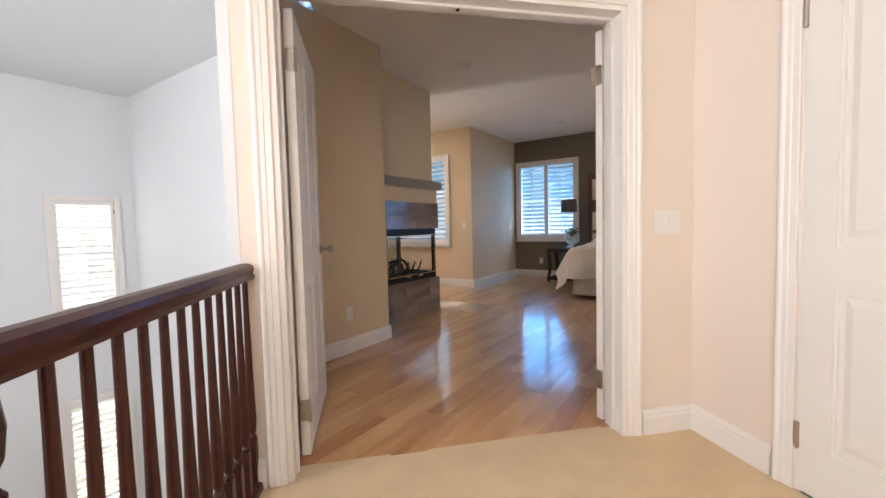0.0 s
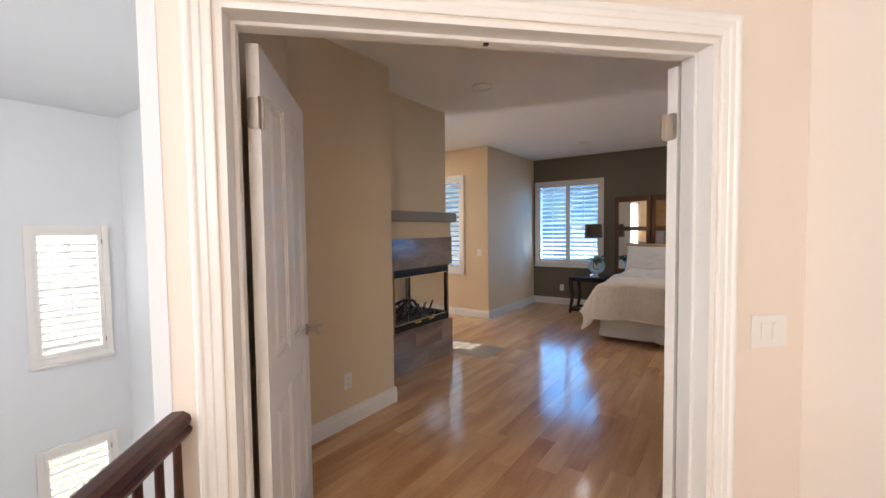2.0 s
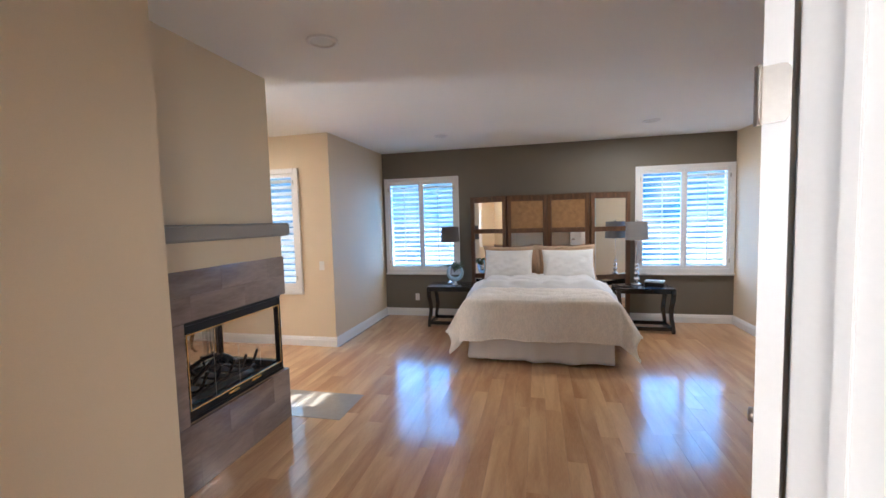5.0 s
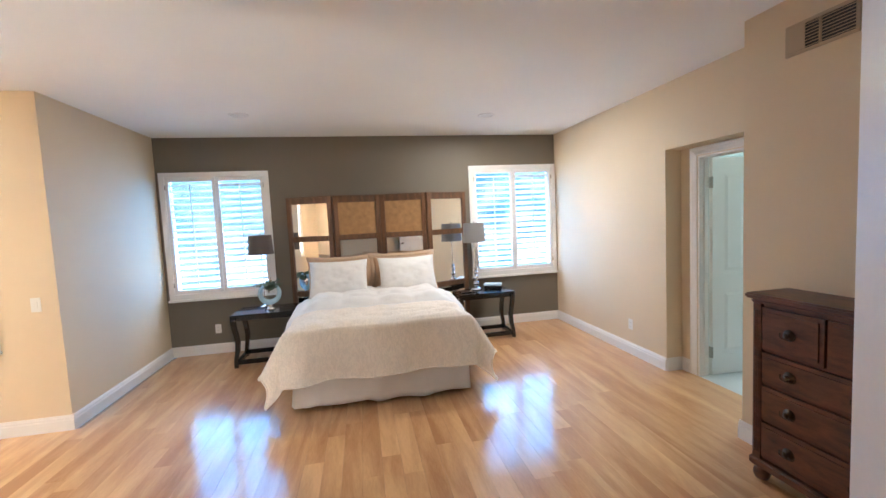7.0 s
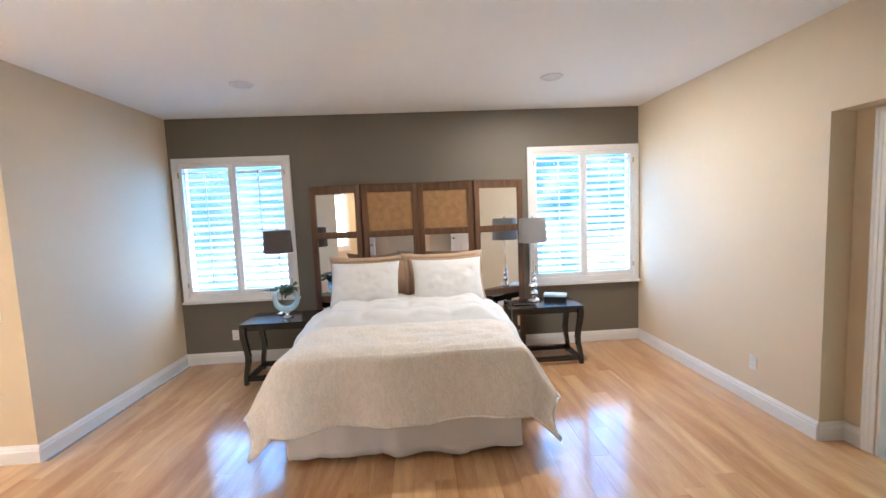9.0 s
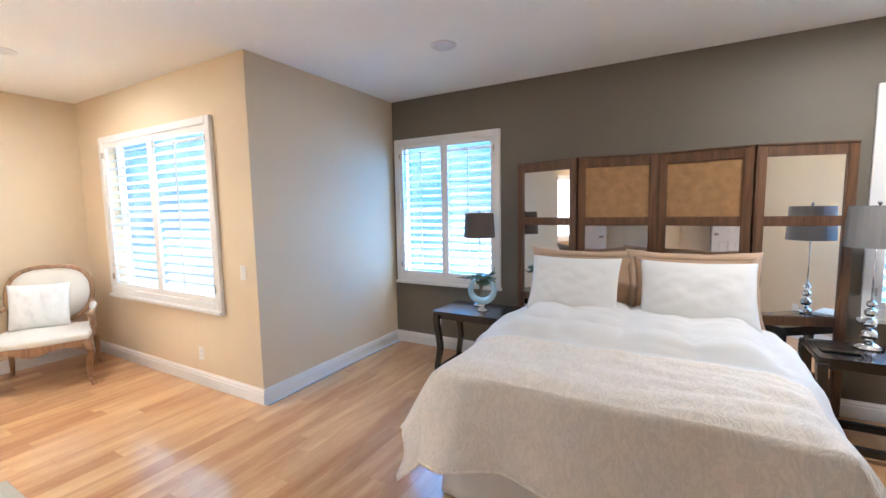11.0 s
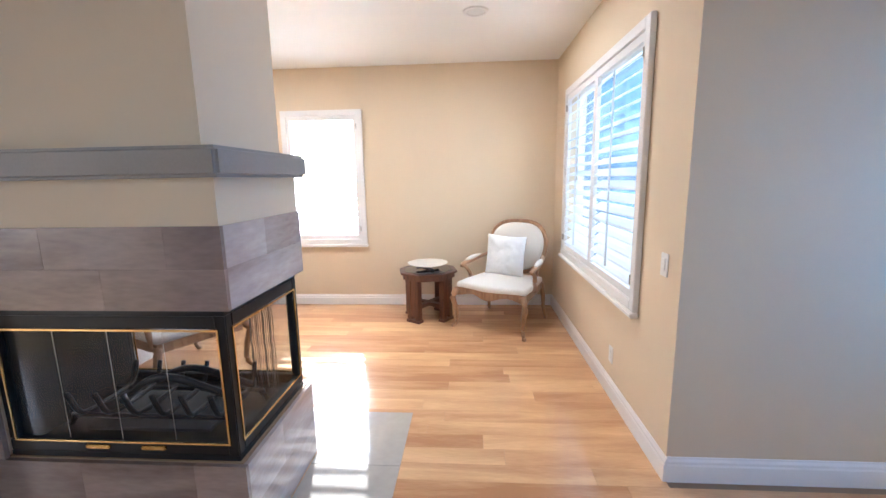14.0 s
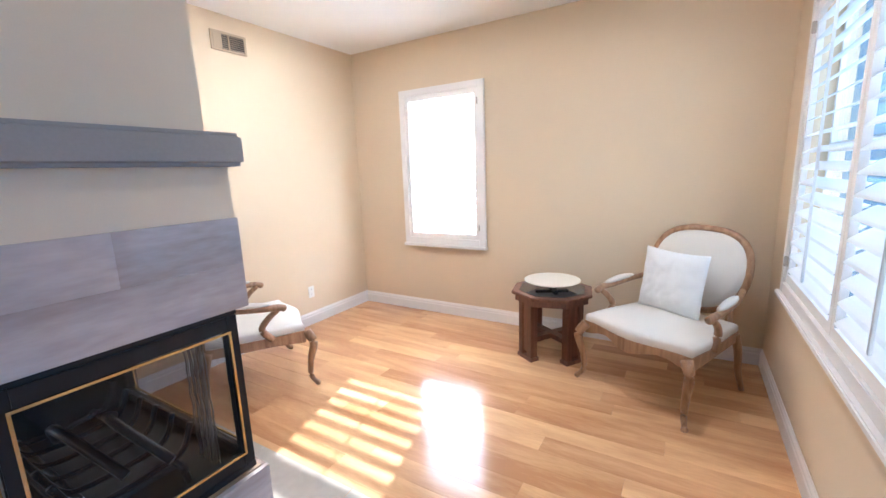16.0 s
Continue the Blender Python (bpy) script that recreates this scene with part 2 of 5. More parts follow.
# bedroom and sitting area, room on the left of each wall
W1, W2, W3, W4 = (-3.125, -1.862, 0.731, 2.305), (0.788, 2.088, 0.735, 2.303), (-5.50, -3.597, 0.714, 2.31), (3.457, 4.395, 0.743, 2.274)
E_ = 0.05                                      # how far the shutter frames lap over the walls
wall("wall_north", (XE, YN), (XW, YN), GREYWALL, 0.16, holes=[hole_x(W1[0] + E_, W1[1] - E_, XE, W1[2] + E_, W1[3] - E_), hole_x(W2[0] + E_, W2[1] - E_, XE, W2[2] + E_, W2[3] - E_)], label="dark olive grey painted accent wall behind the bed")
wall("wall_bed_west", (XW, YN), (XW, YA), WALL, 0.14, label="beige painted wall between bed and sitting area")
wall("wall_sitting_north", (XW - 0.14, YA), (XA, YA), WALL, 0.16, holes=[hole_x(W3[0] + E_, W3[1] - E_, XW - 0.14, W3[2] + E_, W3[3] - E_)], label="beige painted wall with a wide shuttered window")
wall("wall_west", (XA, YA), (XA, YS), WALL, 0.16, holes=[hole_x(W4[0] + E_, W4[1] - E_, YA, W4[2] + E_, W4[3] - E_)], label="beige painted wall with one narrow window")
wall("wall_sitting_south", (XA, YS), (-2.9, YS), WALL, 0.07, label="beige painted wall with a vent near the ceiling")
XL, FY = -2.29, 3.36
wall("wall_left", (XL, FY), (XL, 2.43), WALL, 0.1, label="beige painted wall beside the fireplace")
wall("wall_left_diagonal", (XL, 2.43), (-1.34, 1.48), WALL, 0.05, label="beige painted wall behind the open door")
wall("wall_door", diag(0.099, C_ROOM), diag(2.70, C_ROOM), WALL, 0.07, holes=[(DL - 0.099, DR - 0.099, 0, 2.055)], label="beige painted diagonal wall with a double doorway")
pe = diag(2.70, C_ROOM)
wall("wall_south", pe, (1.71, pe[1]), WALL, 0.12)
wall("wall_dresser", (1.71, pe[1]), (1.71, 4.985), WALL, 0.12, label="beige painted wall behind the dresser")
wall("wall_return", (1.71 + 0.12, 4.985), (XE, 4.985), WALL, 0.12)
wall("wall_east", (XE, 4.97), (XE, YN), WALL, 0.17, holes=[(0.12, 1.182, 0, 2.123)], label="beige painted wall with a recessed doorway")
# the bathroom beyond the recess
BX = XE + 0.174
wall("wall_bath_door", (BX, 4.9), (BX, 6.6), WALL, 0.1, holes=[(0.22, 1.06, 0, 2.035)])
BATH = material("grey_green_paint", (0.42, 0.46, 0.43), 0.7, vary=0.03)
TILE = material("pale_bath_tile", (0.55, 0.55, 0.53), 0.3, vary=0.08, scale=3)
wall("wall_bath_south", (BX + 0.1, 4.4), (4.6, 4.4), BATH, 0.1)
wall("wall_bath_east", (4.6, 4.4), (4.6, 6.9), BATH, 0.1)
wall("wall_bath_north", (4.6, 6.9), (BX + 0.1, 6.9), BATH, 0.1)
slab("bath_floor", [(BX, 4.4), (4.6, 4.4), (4.6, 6.9), (BX, 6.9)], -0.05, 0.002, TILE, "pale grey bathroom floor tiles", "floor")

slab("ceiling", [(XA - 0.1, YS - 0.07), (-2.4, YS - 0.07), (-1.40, 1.42), diag(2.75, C_ROOM + 0.1), (4.8, 3.3), (4.8, YN + 0.1), (XW - 0.14, YN + 0.1), (XW - 0.14, YA + 0.1), (XA - 0.1, YA + 0.1)], H, H + 0.1, CEIL, "off-white lightly textured ceiling", "ceiling")
slab("subfloor", [(XA, YS), (-2.4, YS), (-1.40, 1.42), diag(2.75, C_ROOM + 0.02), (BX, 3.3), (BX, YN), (XW, YN), (XW, YA), (XA, YA)], -0.12, -0.018, SUBFLOOR, "wooden boards under the floor", "floor")

# hall and stairwell
HS = 2.80
wall("wall_hall_door", diag(2.135, C_HALL), diag(0.0, C_HALL), HALLWALL, 0.07, z1=HS, holes=[(2.135 - DR, 2.135 - DL, 0, 2.055)], label="cream painted wall around the double doorway")
wall("wall_closet", (1.62, 1.40), (0.205, 2.815), HALLWALL, 0.1, z1=HS, holes=[(2.0 - 1.27, 2.0 - 0.51, 0, 2.035)], label="cream painted wall with a white panelled door")
wall("wall_stair_diagonal", (-1.305, 1.302), (-2.69, 2.687), STAIRWALL, 0.045, z0=-2.9, z1=HS)
wall("wall_stair_north", (-2.69, 2.687), (XA, 2.687), STAIRWALL, 0.07, z0=-2.9, z1=HS, label="white painted stairwell wall")
wall("wall_stair_west", (XA, 2.687), (XA, -1.5), STAIRWALL, 0.16, z0=-2.9, z1=HS, holes=[(2.687 - 2.48, 2.687 - 1.86, 0.07, 1.45), (2.687 - 2.48, 2.687 - 1.86, -2.35, -0.98)], label="white painted stairwell wall with two shuttered windows")
wall("wall_stair_south", (XA, -1.5), (1.62, -1.5), STAIRWALL, 0.1, z0=-2.9, z1=HS)
wall("wall_hall_east", (1.62, -1.5), (1.62, 1.40), HALLWALL, 0.1, z0=-2.9, z1=HS)
slab("ceiling_stairwell", [(XA - 0.1, -1.6), (1.7, -1.6), (1.7, 1.5), (0.2, 3.0), diag(0.0, C_HALL - 0.1), (-2.6, 2.8), (XA - 0.1, 2.8)], HS, HS + 0.1, STAIRWALL, "white stairwell ceiling", "ceiling")
slab("hall_floor", [(-1.31, 1.31), (-0.45, 0.48), (-0.45, -1.5), (1.62, -1.5), (1.62, 1.40), (0.205, 2.815), diag(DR + 0.02, -2.78), diag(DL - 0.02, -2.78)], -0.25, 0.0, CARPET, "beige carpet on the landing", "floor")
slab("floor_lower", [(XA, -1.5), (1.6, -1.5), (1.6, 2.7), (XA, 2.7)], -3.0, -2.9, CARPET, "pale floor at the foot of the stairs", "floor")

# baseboards
for a, b in (((XE, YN), (XW, YN)), ((XW, YN), (XW, YA)), ((XW + 0.017, YA), (XA, YA)), ((XA, YA), (XA, YS)), ((XA, YS), (-3.3, YS)), ((XL, FY + 0.017), (XL, 2.43)),
             ((1.71, 3.4), (1.71, 5.002)), ((1.71, 4.985), (XE, 4.985)), ((XE, 6.152), (XE, YN)), ((BX, 6.04), (BX, 6.152)), (diag(2.135, C_HALL), diag(DR + 0.085, C_HALL)), (diag(DL - 0.085, C_HALL), diag(0.0, C_HALL)),
             ((0.205 + 0.42 / R2, 2.815 - 0.42 / R2), (0.205, 2.815))):
    skirting(a, b)
skirting((XE + 0.16, 6.152), (XE, 6.152))


# ---- windows with plantation shutters ----
GLASS = glass("window_glass")
SHUTTER = material("white_shutter_paint", (0.80, 0.80, 0.80), 0.4, vary=0.02, bump=0.02)


def shutter_window(name, at, turn, w, h, panels, tilt, label, lap=0.05, drop=0.0):
    """Local: x along the window, y into the room, z up; the origin is the outer frame's lower left corner on the wall."""
    win = thing(name, label, "window", pose(at[0], at[1], at[2], 0, 0, turn), kind="structure")
    f = 0.062
    for nm, x0, x1, z0, z1 in (("window_frame", 0, f, 0, h), ("window_frame", w - f, w, 0, h), ("window_frame", f, w - f, h - f, h), ("window_frame", f, w - f, 0, f)):
        block(nm, WHITE, win, x0, x1, 0.002, 0.034, z0, z1, 0.004)
    block("window_sill", WHITE, win, -0.012, w + 0.012, 0.002, 0.055, -0.03, -0.001, 0.006)
    for x0, x1, z0, z1 in ((lap, lap + 0.03, lap, h - lap), (w - lap - 0.03, w - lap, lap, h - lap), (lap + 0.03, w - lap - 0.03, lap, lap + 0.03), (lap + 0.03, w - lap - 0.03, h - lap - 0.03, h - lap)):
        block("sash", WHITE, win, x0, x1, -0.13, -0.09, z0, z1)
    if panels:
        block("sash", WHITE, win, lap + 0.03, w - lap - 0.03, -0.125, -0.095, h * 0.49, h * 0.52)
    pane = block("pane", GLASS, win, lap + 0.03, w - lap - 0.03, -0.114, -0.11, lap + 0.03, h - lap - 0.03)
    pane.visible_shadow = False
    slat_mesh = None
    pw = (w - 2 * f) / max(panels, 1)
    for k in range(panels):
        x0, x1 = f + k * pw + 0.002, f + (k + 1) * pw - 0.002
        st = 0.038
        bm = bmesh.new()
        box(bm, x0, x0 + st, -0.008, 0.02, f + 0.002, h - f - 0.002)
        box(bm, x1 - st, x1, -0.008, 0.02, f + 0.002, h - f - 0.002)
        box(bm, x0 + st, x1 - st, -0.008, 0.02, f + 0.002, f + 0.05)
        box(bm, x0 + st, x1 - st, -0.008, 0.02, h - f - 0.05, h - f - 0.002)
        panel = part("shutter_panel", bm, WHITE, win)
        z0, z1 = f + 0.055, h - f - 0.055
        n = round((z1 - z0) / 0.078)
        step = (z1 - z0) / n
        if slat_mesh is None:
            sb = bmesh.new()
            hw, prof = (x1 - x0) / 2 - st - 0.002, []
            for i in range(8):
                a = 2 * math.pi * i / 8
                prof.append((0.044 * math.cos(a), 0.0048 * math.sin(a)))
            ends = [[sb.verts.new((sx * hw, p, q)) for p, q in prof] for sx in (-1, 1)]
            for i in range(8):
                sb.faces.new([ends[0][i], ends[0][(i + 1) % 8], ends[1][(i + 1) % 8], ends[1][i]])
            sb.faces.new(ends[0])
            sb.faces.new(ends[1])
            bmesh.ops.recalc_face_normals(sb, faces=sb.faces)
            slat_mesh = bpy.data.meshes.new("slat")
            sb.to_mesh(slat_mesh)
            sb.free()
            slat_mesh.materials.append(SHUTTER)
        for i in range(n):
            slat = new("slat", slat_mesh)
            slat.parent = panel
            slat.matrix_basis = pose((x0 + x1) / 2, -0.012 + drop, z0 + (i + 0.5) * step, tilt[k] + random.uniform(-1.5, 1.5))
        rod = block("tilt_rod", SHUTTER, panel, (x0 + x1) / 2 - 0.006, (x0 + x1) / 2 + 0.006, 0.030, 0.042, z0 + 0.05, z1 - 0.03, 0.003)
        for zc in (f + 0.12, h - f - 0.12):
            block("hinge", METAL, panel, x0 + (-0.004 if k == 0 else pw - 0.012), x0 + (0.006 if k == 0 else pw - 0.002), 0.02, 0.04, zc - 0.03, zc + 0.03, 0.003)
    return win


METAL = material("brushed_nickel", (0.44, 0.385, 0.33), 0.42, 1.0, vary=0.05, bump=0.02)
shutter_window("window_1", (W1[1], YN, W1[2]), 180, W1[1] - W1[0], W1[3] - W1[2], 2, (-32, -20), "white framed window with half-open plantation shutters beside the bed")
shutter_window("window_2", (W2[1], YN, W2[2]), 180, W2[1] - W2[0], W2[3] - W2[2], 2, (-32, -18), "white framed window with open plantation shutters beside the bed")
shutter_window("window_3", (W3[1], YA, W3[2]), 180, W3[1] - W3[0], W3[3] - W3[2], 2, (-36, -26), "wide white window with plantation shutters in the sitting area")
shutter_window("window_4", (XA, W4[1], W4[2]), 270, W4[1] - W4[0], W4[3] - W4[2], 1, (-8,), "narrow white window with bright open shutters")
shutter_window("window_5", (XA, 2.53, 0.02), 270, 0.71, 1.50, 1, (48,), "sunlit white window with shutters over the stairs")
shutter_window("window_6", (XA, 2.53, -2.40), 270, 0.71, 1.50, 1, (48,), "sunlit white window with shutters low in the stairwell")


# ---- outside ----
def glow_backdrop(name, x0, x1, y, deep, pale, power, seed):
    """Distant shade, leaves and sky outside a window, out of focus."""
    m = bpy.data.materials.new(name)
    m.use_nodes = True
    nt = m.node_tree
    nt.nodes.remove(nt.nodes["Principled BSDF"])
    tc, n1, rp, em = (nt.nodes.new("ShaderNode" + k) for k in ("TexCoord", "TexNoise", "ValToRGB", "Emission"))
    n1.inputs["Scale"].default_value, n1.inputs["Detail"].default_value = 1.6 + seed * 0.3, 5
    nt.links.new(tc.outputs["Object"], n1.inputs["Vector"])
    rp.color_ramp.elements[0].position, rp.color_ramp.elements[1].position = 0.42, 0.68
    rp.color_ramp.elements[0].color, rp.color_ramp.elements[1].color = (*deep, 1), (*pale, 1)
    nt.links.new(n1.outputs[0], rp.inputs[0])
    nt.links.new(rp.outputs[0], em.inputs[0])
    em.inputs[1].default_value = power
    nt.links.new(em.outputs[0], nt.nodes["Material Output"].inputs[0])
    bm = bmesh.new()
    box(bm, x0, x1, y, y + 0.05, -3.0, 7.0)
    return tagged(part("backdrop", bm, m), "blurred blue shade and sky beyond the window", "backdrop", kind="structure")


glow_backdrop("blue_shade", -10.5, -0.4, 10.6, (0.28, 0.60, 0.95), (0.62, 0.86, 1.0), 0.22, 0)
glow_backdrop("leaves_and_sky", -0.35, 5.0, 10.6, (0.14, 0.44, 0.85), (0.75, 0.92, 1.0), 0.24, 1)
glow_backdrop("bright_shade", -16.0, -3.38, 7.95, (0.20, 0.52, 0.92), (0.55, 0.82, 1.0), 0.22, 2)
GROUND = material("dry_lawn", (0.20, 0.19, 0.12), 0.9, vary=0.3, scale=0.6, grain=8, bump=0.3)
bm = bmesh.new()
box(bm, -400, 400, -400, 400, -3.4, -3.06)
tagged(part("ground", bm, GROUND), "dry sunlit ground around the house", "ground", kind="structure")


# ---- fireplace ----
STONE, STONE_LIT_END = STONE_Y, STONE_X_LIT
MANTEL = material("grey_mantel_paint", (0.29, 0.25, 0.21), 0.55, vary=0.06, scale=4, bump=0.08)
BLACK = material("black_metal", (0.012, 0.012, 0.013), 0.35, 0.3, vary=0.2, bump=0.03)
BRASS = material("brass_trim", (0.75, 0.55, 0.25), 0.25, 1.0, vary=0.05, bump=0.01)
FIREGLASS = glass("fire_glass", (0.90, 0.91, 0.92), 0.0, 0.22, 0.015)
FX0, FX1, FY1 = -3.30, -2.635, 4.75           # stone faces: back, front, end
fire = thing("fireplace", "three-sided glass fireplace in grey-brown stone with a painted chimney", "fireplace", kind="structure")
GREY_SOOT = material("sooty_liner", (0.018, 0.017, 0.018), 0.85, vary=0.2, scale=5, grain=40, bump=0.0, spec=0.2)
block("chimney", WALL, fire, FX0 + 0.038, FX1 - 0.038, YS + 0.002, FY1 - 0.058, 1.611, H)
block("band", WALL, fire, FX0 + 0.008, FX1 - 0.008, YS + 0.002, FY1 - 0.008, 1.342, 1.508)
block("core", SUBFLOOR, fire, FX0 + 0.02, FX1 - 0.02, YS + 0.002, FY1 - 0.02, 1.034, 1.342)
block("core", SUBFLOOR, fire, FX0 + 0.02, FX1 - 0.02, YS + 0.002, FY1 - 0.02, 0.001, 0.42)
block("core", WALL, fire, FX0 + 0.02, FX1 - 0.02, YS + 0.002, 3.75, 0.42, 1.034)
block("mantel", MANTEL, fire, FX0 - 0.028, FX1 + 0.05, FY - 0.3, FY1 + 0.045, 1.508, 1.612, 0.014, "grey painted mantel shelf", segments=3)
# tiles on the front, the end and the back
def tiles(face, s0, s1, z0, z1, cols, row_h):
    n = max(1, round((z1 - z0) / row_h))
    rh = (z1 - z0) / n
    for r in range(n):
        step = (s1 - s0) / cols
        off = -step * 0.45 if r % 2 else 0.0
        s = s0 + off
        while s < s1 - 0.005:
            a, b = max(s, s0), min(s + step, s1)
            if b - a > 0.01:
                lo, hi = z0 + r * rh + 0.00015, z0 + (r + 1) * rh - 0.00015
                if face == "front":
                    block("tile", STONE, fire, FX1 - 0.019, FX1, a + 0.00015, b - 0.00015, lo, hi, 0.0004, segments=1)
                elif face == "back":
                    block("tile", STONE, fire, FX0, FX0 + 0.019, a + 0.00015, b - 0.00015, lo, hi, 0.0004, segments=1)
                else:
                    block("tile", STONE_LIT_END, fire, a + 0.00015, b - 0.00015, FY1 - 0.019, FY1, lo, hi, 0.0004, segments=1)
            s += step


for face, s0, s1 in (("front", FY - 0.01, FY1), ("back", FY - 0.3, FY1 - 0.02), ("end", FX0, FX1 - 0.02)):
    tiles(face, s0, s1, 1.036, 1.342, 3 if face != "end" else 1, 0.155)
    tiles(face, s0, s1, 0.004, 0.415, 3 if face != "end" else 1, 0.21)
tiles("front", FY - 0.01, 3.76, 0.417, 1.034, 1, 0.31)
tiles("back", FY - 0.3, 3.76, 0.417, 1.034, 1, 0.31)
# firebox: floor, roof, black frames with brass edges, glass
bx0, bx1, by0, by1, bz0, bz1 = FX0 + 0.028, FX1 - 0.028, 3.76, FY1 - 0.035, 0.42, 1.032
block("firebox_floor", BLACK, fire, bx0, bx1, by0, by1, bz0, bz0 + 0.02)
block("firebox_roof", BLACK, fire, bx0, bx1, by0, by1, bz1 - 0.02, bz1)
block("firebox_wall", GREY_SOOT, fire, bx0 + 0.03, bx1 - 0.03, by0, by0 + 0.03, bz0 + 0.02, bz1 - 0.02)
for x in (bx0, bx1 - 0.04):
    block("corner_post", BLACK, fire, x, x + 0.04, by1 - 0.04, by1, bz0 + 0.02, bz1 - 0.02, 0.004)
for nm, x0, x1 in (("front", bx1 - 0.03, bx1), ("back", bx0, bx0 + 0.03)):
    block("firebox_frame", BLACK, fire, x0, x1, by0, by1 - 0.04, bz1 - 0.075, bz1 - 0.021, 0.004)
    block("firebox_frame", BLACK, fire, x0, x1, by0, by1 - 0.04, bz0 + 0.021, bz0 + 0.07, 0.004)
    block("firebox_frame", BLACK, fire, x0, x1, by0, by0 + 0.03, bz0 + 0.071, bz1 - 0.076, 0.004)
    xm = (x0 + x1) / 2
    pane = block("pane", FIREGLASS, fire, xm - 0.002, xm + 0.002, by0 + 0.03, by1 - 0.04, bz0 + 0.07, bz1 - 0.075)
    pane.visible_shadow = False
    xo = x1 + 0.001 if nm == "front" else x0 - 0.006
    for y0, y1, z0, z1 in ((by0 + 0.03, by1 - 0.03, bz1 - 0.083, bz1 - 0.075), (by0 + 0.03, by1 - 0.03, bz0 + 0.068, bz0 + 0.076), (by0 + 0.03, by0 + 0.038, bz0 + 0.076, bz1 - 0.083), (by1 - 0.038, by1 - 0.03, bz0 + 0.076, bz1 - 0.083)):
        block("brass_edge", BRASS, fire, xo, xo + 0.005, y0, y1, z0, z1, label="thin brass edge")
for z0, z1 in ((bz1 - 0.075, bz1 - 0.021), (bz0 + 0.021, bz0 + 0.07)):
    block("firebox_frame", BLACK, fire, bx0 + 0.04, bx1 - 0.04, by1 - 0.03, by1, z0, z1, 0.004)
pane = block("pane", FIREGLASS, fire, bx0 + 0.04, bx1 - 0.04, by1 - 0.017, by1 - 0.013, bz0 + 0.07, bz1 - 0.075)
pane.visible_shadow = False
for x0, x1, z0, z1 in ((bx0 + 0.03, bx1 - 0.03, bz1 - 0.083, bz1 - 0.075), (bx0 + 0.03, bx1 - 0.03, bz0 + 0.068, bz0 + 0.076), (bx0 + 0.03, bx0 + 0.038, bz0 + 0.076, bz1 - 0.083), (bx1 - 0.038, bx1 - 0.03, bz0 + 0.076, bz1 - 0.083)):
    block("brass_edge", BRASS, fire, x0, x1, by1 + 0.001, by1 + 0.006, z0, z1, label="thin brass edge")
for q in (0.25, 0.5, 0.75):
    yq = by0 + 0.03 + q * (by1 - by0 - 0.07)
    block("glass_joint", METAL, fire, bx1 - 0.0125, bx1 - 0.0105, yq - 0.0007, yq + 0.0007, bz0 + 0.077, bz1 - 0.084, label="thin bright edge between glass doors")
for q in (0.40, 0.66):
    yq = by0 + 0.03 + q * (by1 - by0 - 0.07)
    block("door_handle", BRASS, fire, bx1 + 0.001, bx1 + 0.016, yq - 0.05, yq + 0.05, bz0 + 0.046, bz0 + 0.062, 0.004, label="small brass door handle")


# ---- sweeps and lathes ----
def tube(bm, points, radii, sides=8, squash=1.0, cap=True):
    """A rounded rod along points, with a radius at each."""
    pts = [Vector(p) for p in points]
    rings = []
    for i, p in enumerate(pts):
        way = (pts[min(i + 1, len(pts) - 1)] - pts[max(i - 1, 0)]).normalized()
        side = way.cross(Vector((0, 0, 1)))
        if side.length < 0.15:
            side = way.cross(Vector((0, 1, 0)))
        side.normalize()
        up = side.cross(way)
        r = radii[i] if isinstance(radii, (list, tuple)) else radii
        rings.append([bm.verts.new(p + side * (r * math.cos(2 * math.pi * k / sides)) + up * (r * squash * math.sin(2 * math.pi * k / sides))) for k in range(sides)])
    for a, b in zip(rings, rings[1:]):
        for k in range(sides):
            bm.faces.new([a[k], a[(k + 1) % sides], b[(k + 1) % sides], b[k]])
    if cap:
        bm.faces.new(rings[0])
        bm.faces.new(rings[-1])
    return bm


def spline(points, n=6):
    """A smooth run of points through the given ones."""
    p = [Vector(q) for q in points]
    p = [p[0] * 2 - p[1]] + p + [p[-1] * 2 - p[-2]]
    out = []
    for i in range(1, len(p) - 2):
        for k in range(n):
            t = k / n
            out.append(0.5 * ((2 * p[i]) + (p[i + 1] - p[i - 1]) * t + (2 * p[i - 1] - 5 * p[i] + 4 * p[i + 1] - p[i + 2]) * t * t + (3 * p[i] - p[i - 1] - 3 * p[i + 1] + p[i + 2]) * t ** 3))
    return out + [p[-2]]


def lathe(profile, sides=20, cx=0.0, cy=0.0, bm=None):
    """A turned body from (radius, height) pairs."""
    bm = bm or bmesh.new()
    rings = [[bm.verts.new((cx + max(r, 0.0004) * math.cos(2 * math.pi * k / sides), cy + max(r, 0.0004) * math.sin(2 * math.pi * k / sides), z)) for k in range(sides)] for r, z in profile]
    for a, b in zip(rings, rings[1:]):
        for k in range(sides):
            bm.faces.new([a[k], a[(k + 1) % sides], b[(k + 1) % sides], b[k]])
    bm.faces.new(rings[0])
    bm.faces.new(rings[-1])
    return bm


def rod(name, mat, parent, points, radii, sides=8, label="", squash=1.0):
    return part(name, tube(bmesh.new(), points, radii, sides, squash), mat, parent, label, smooth=True)


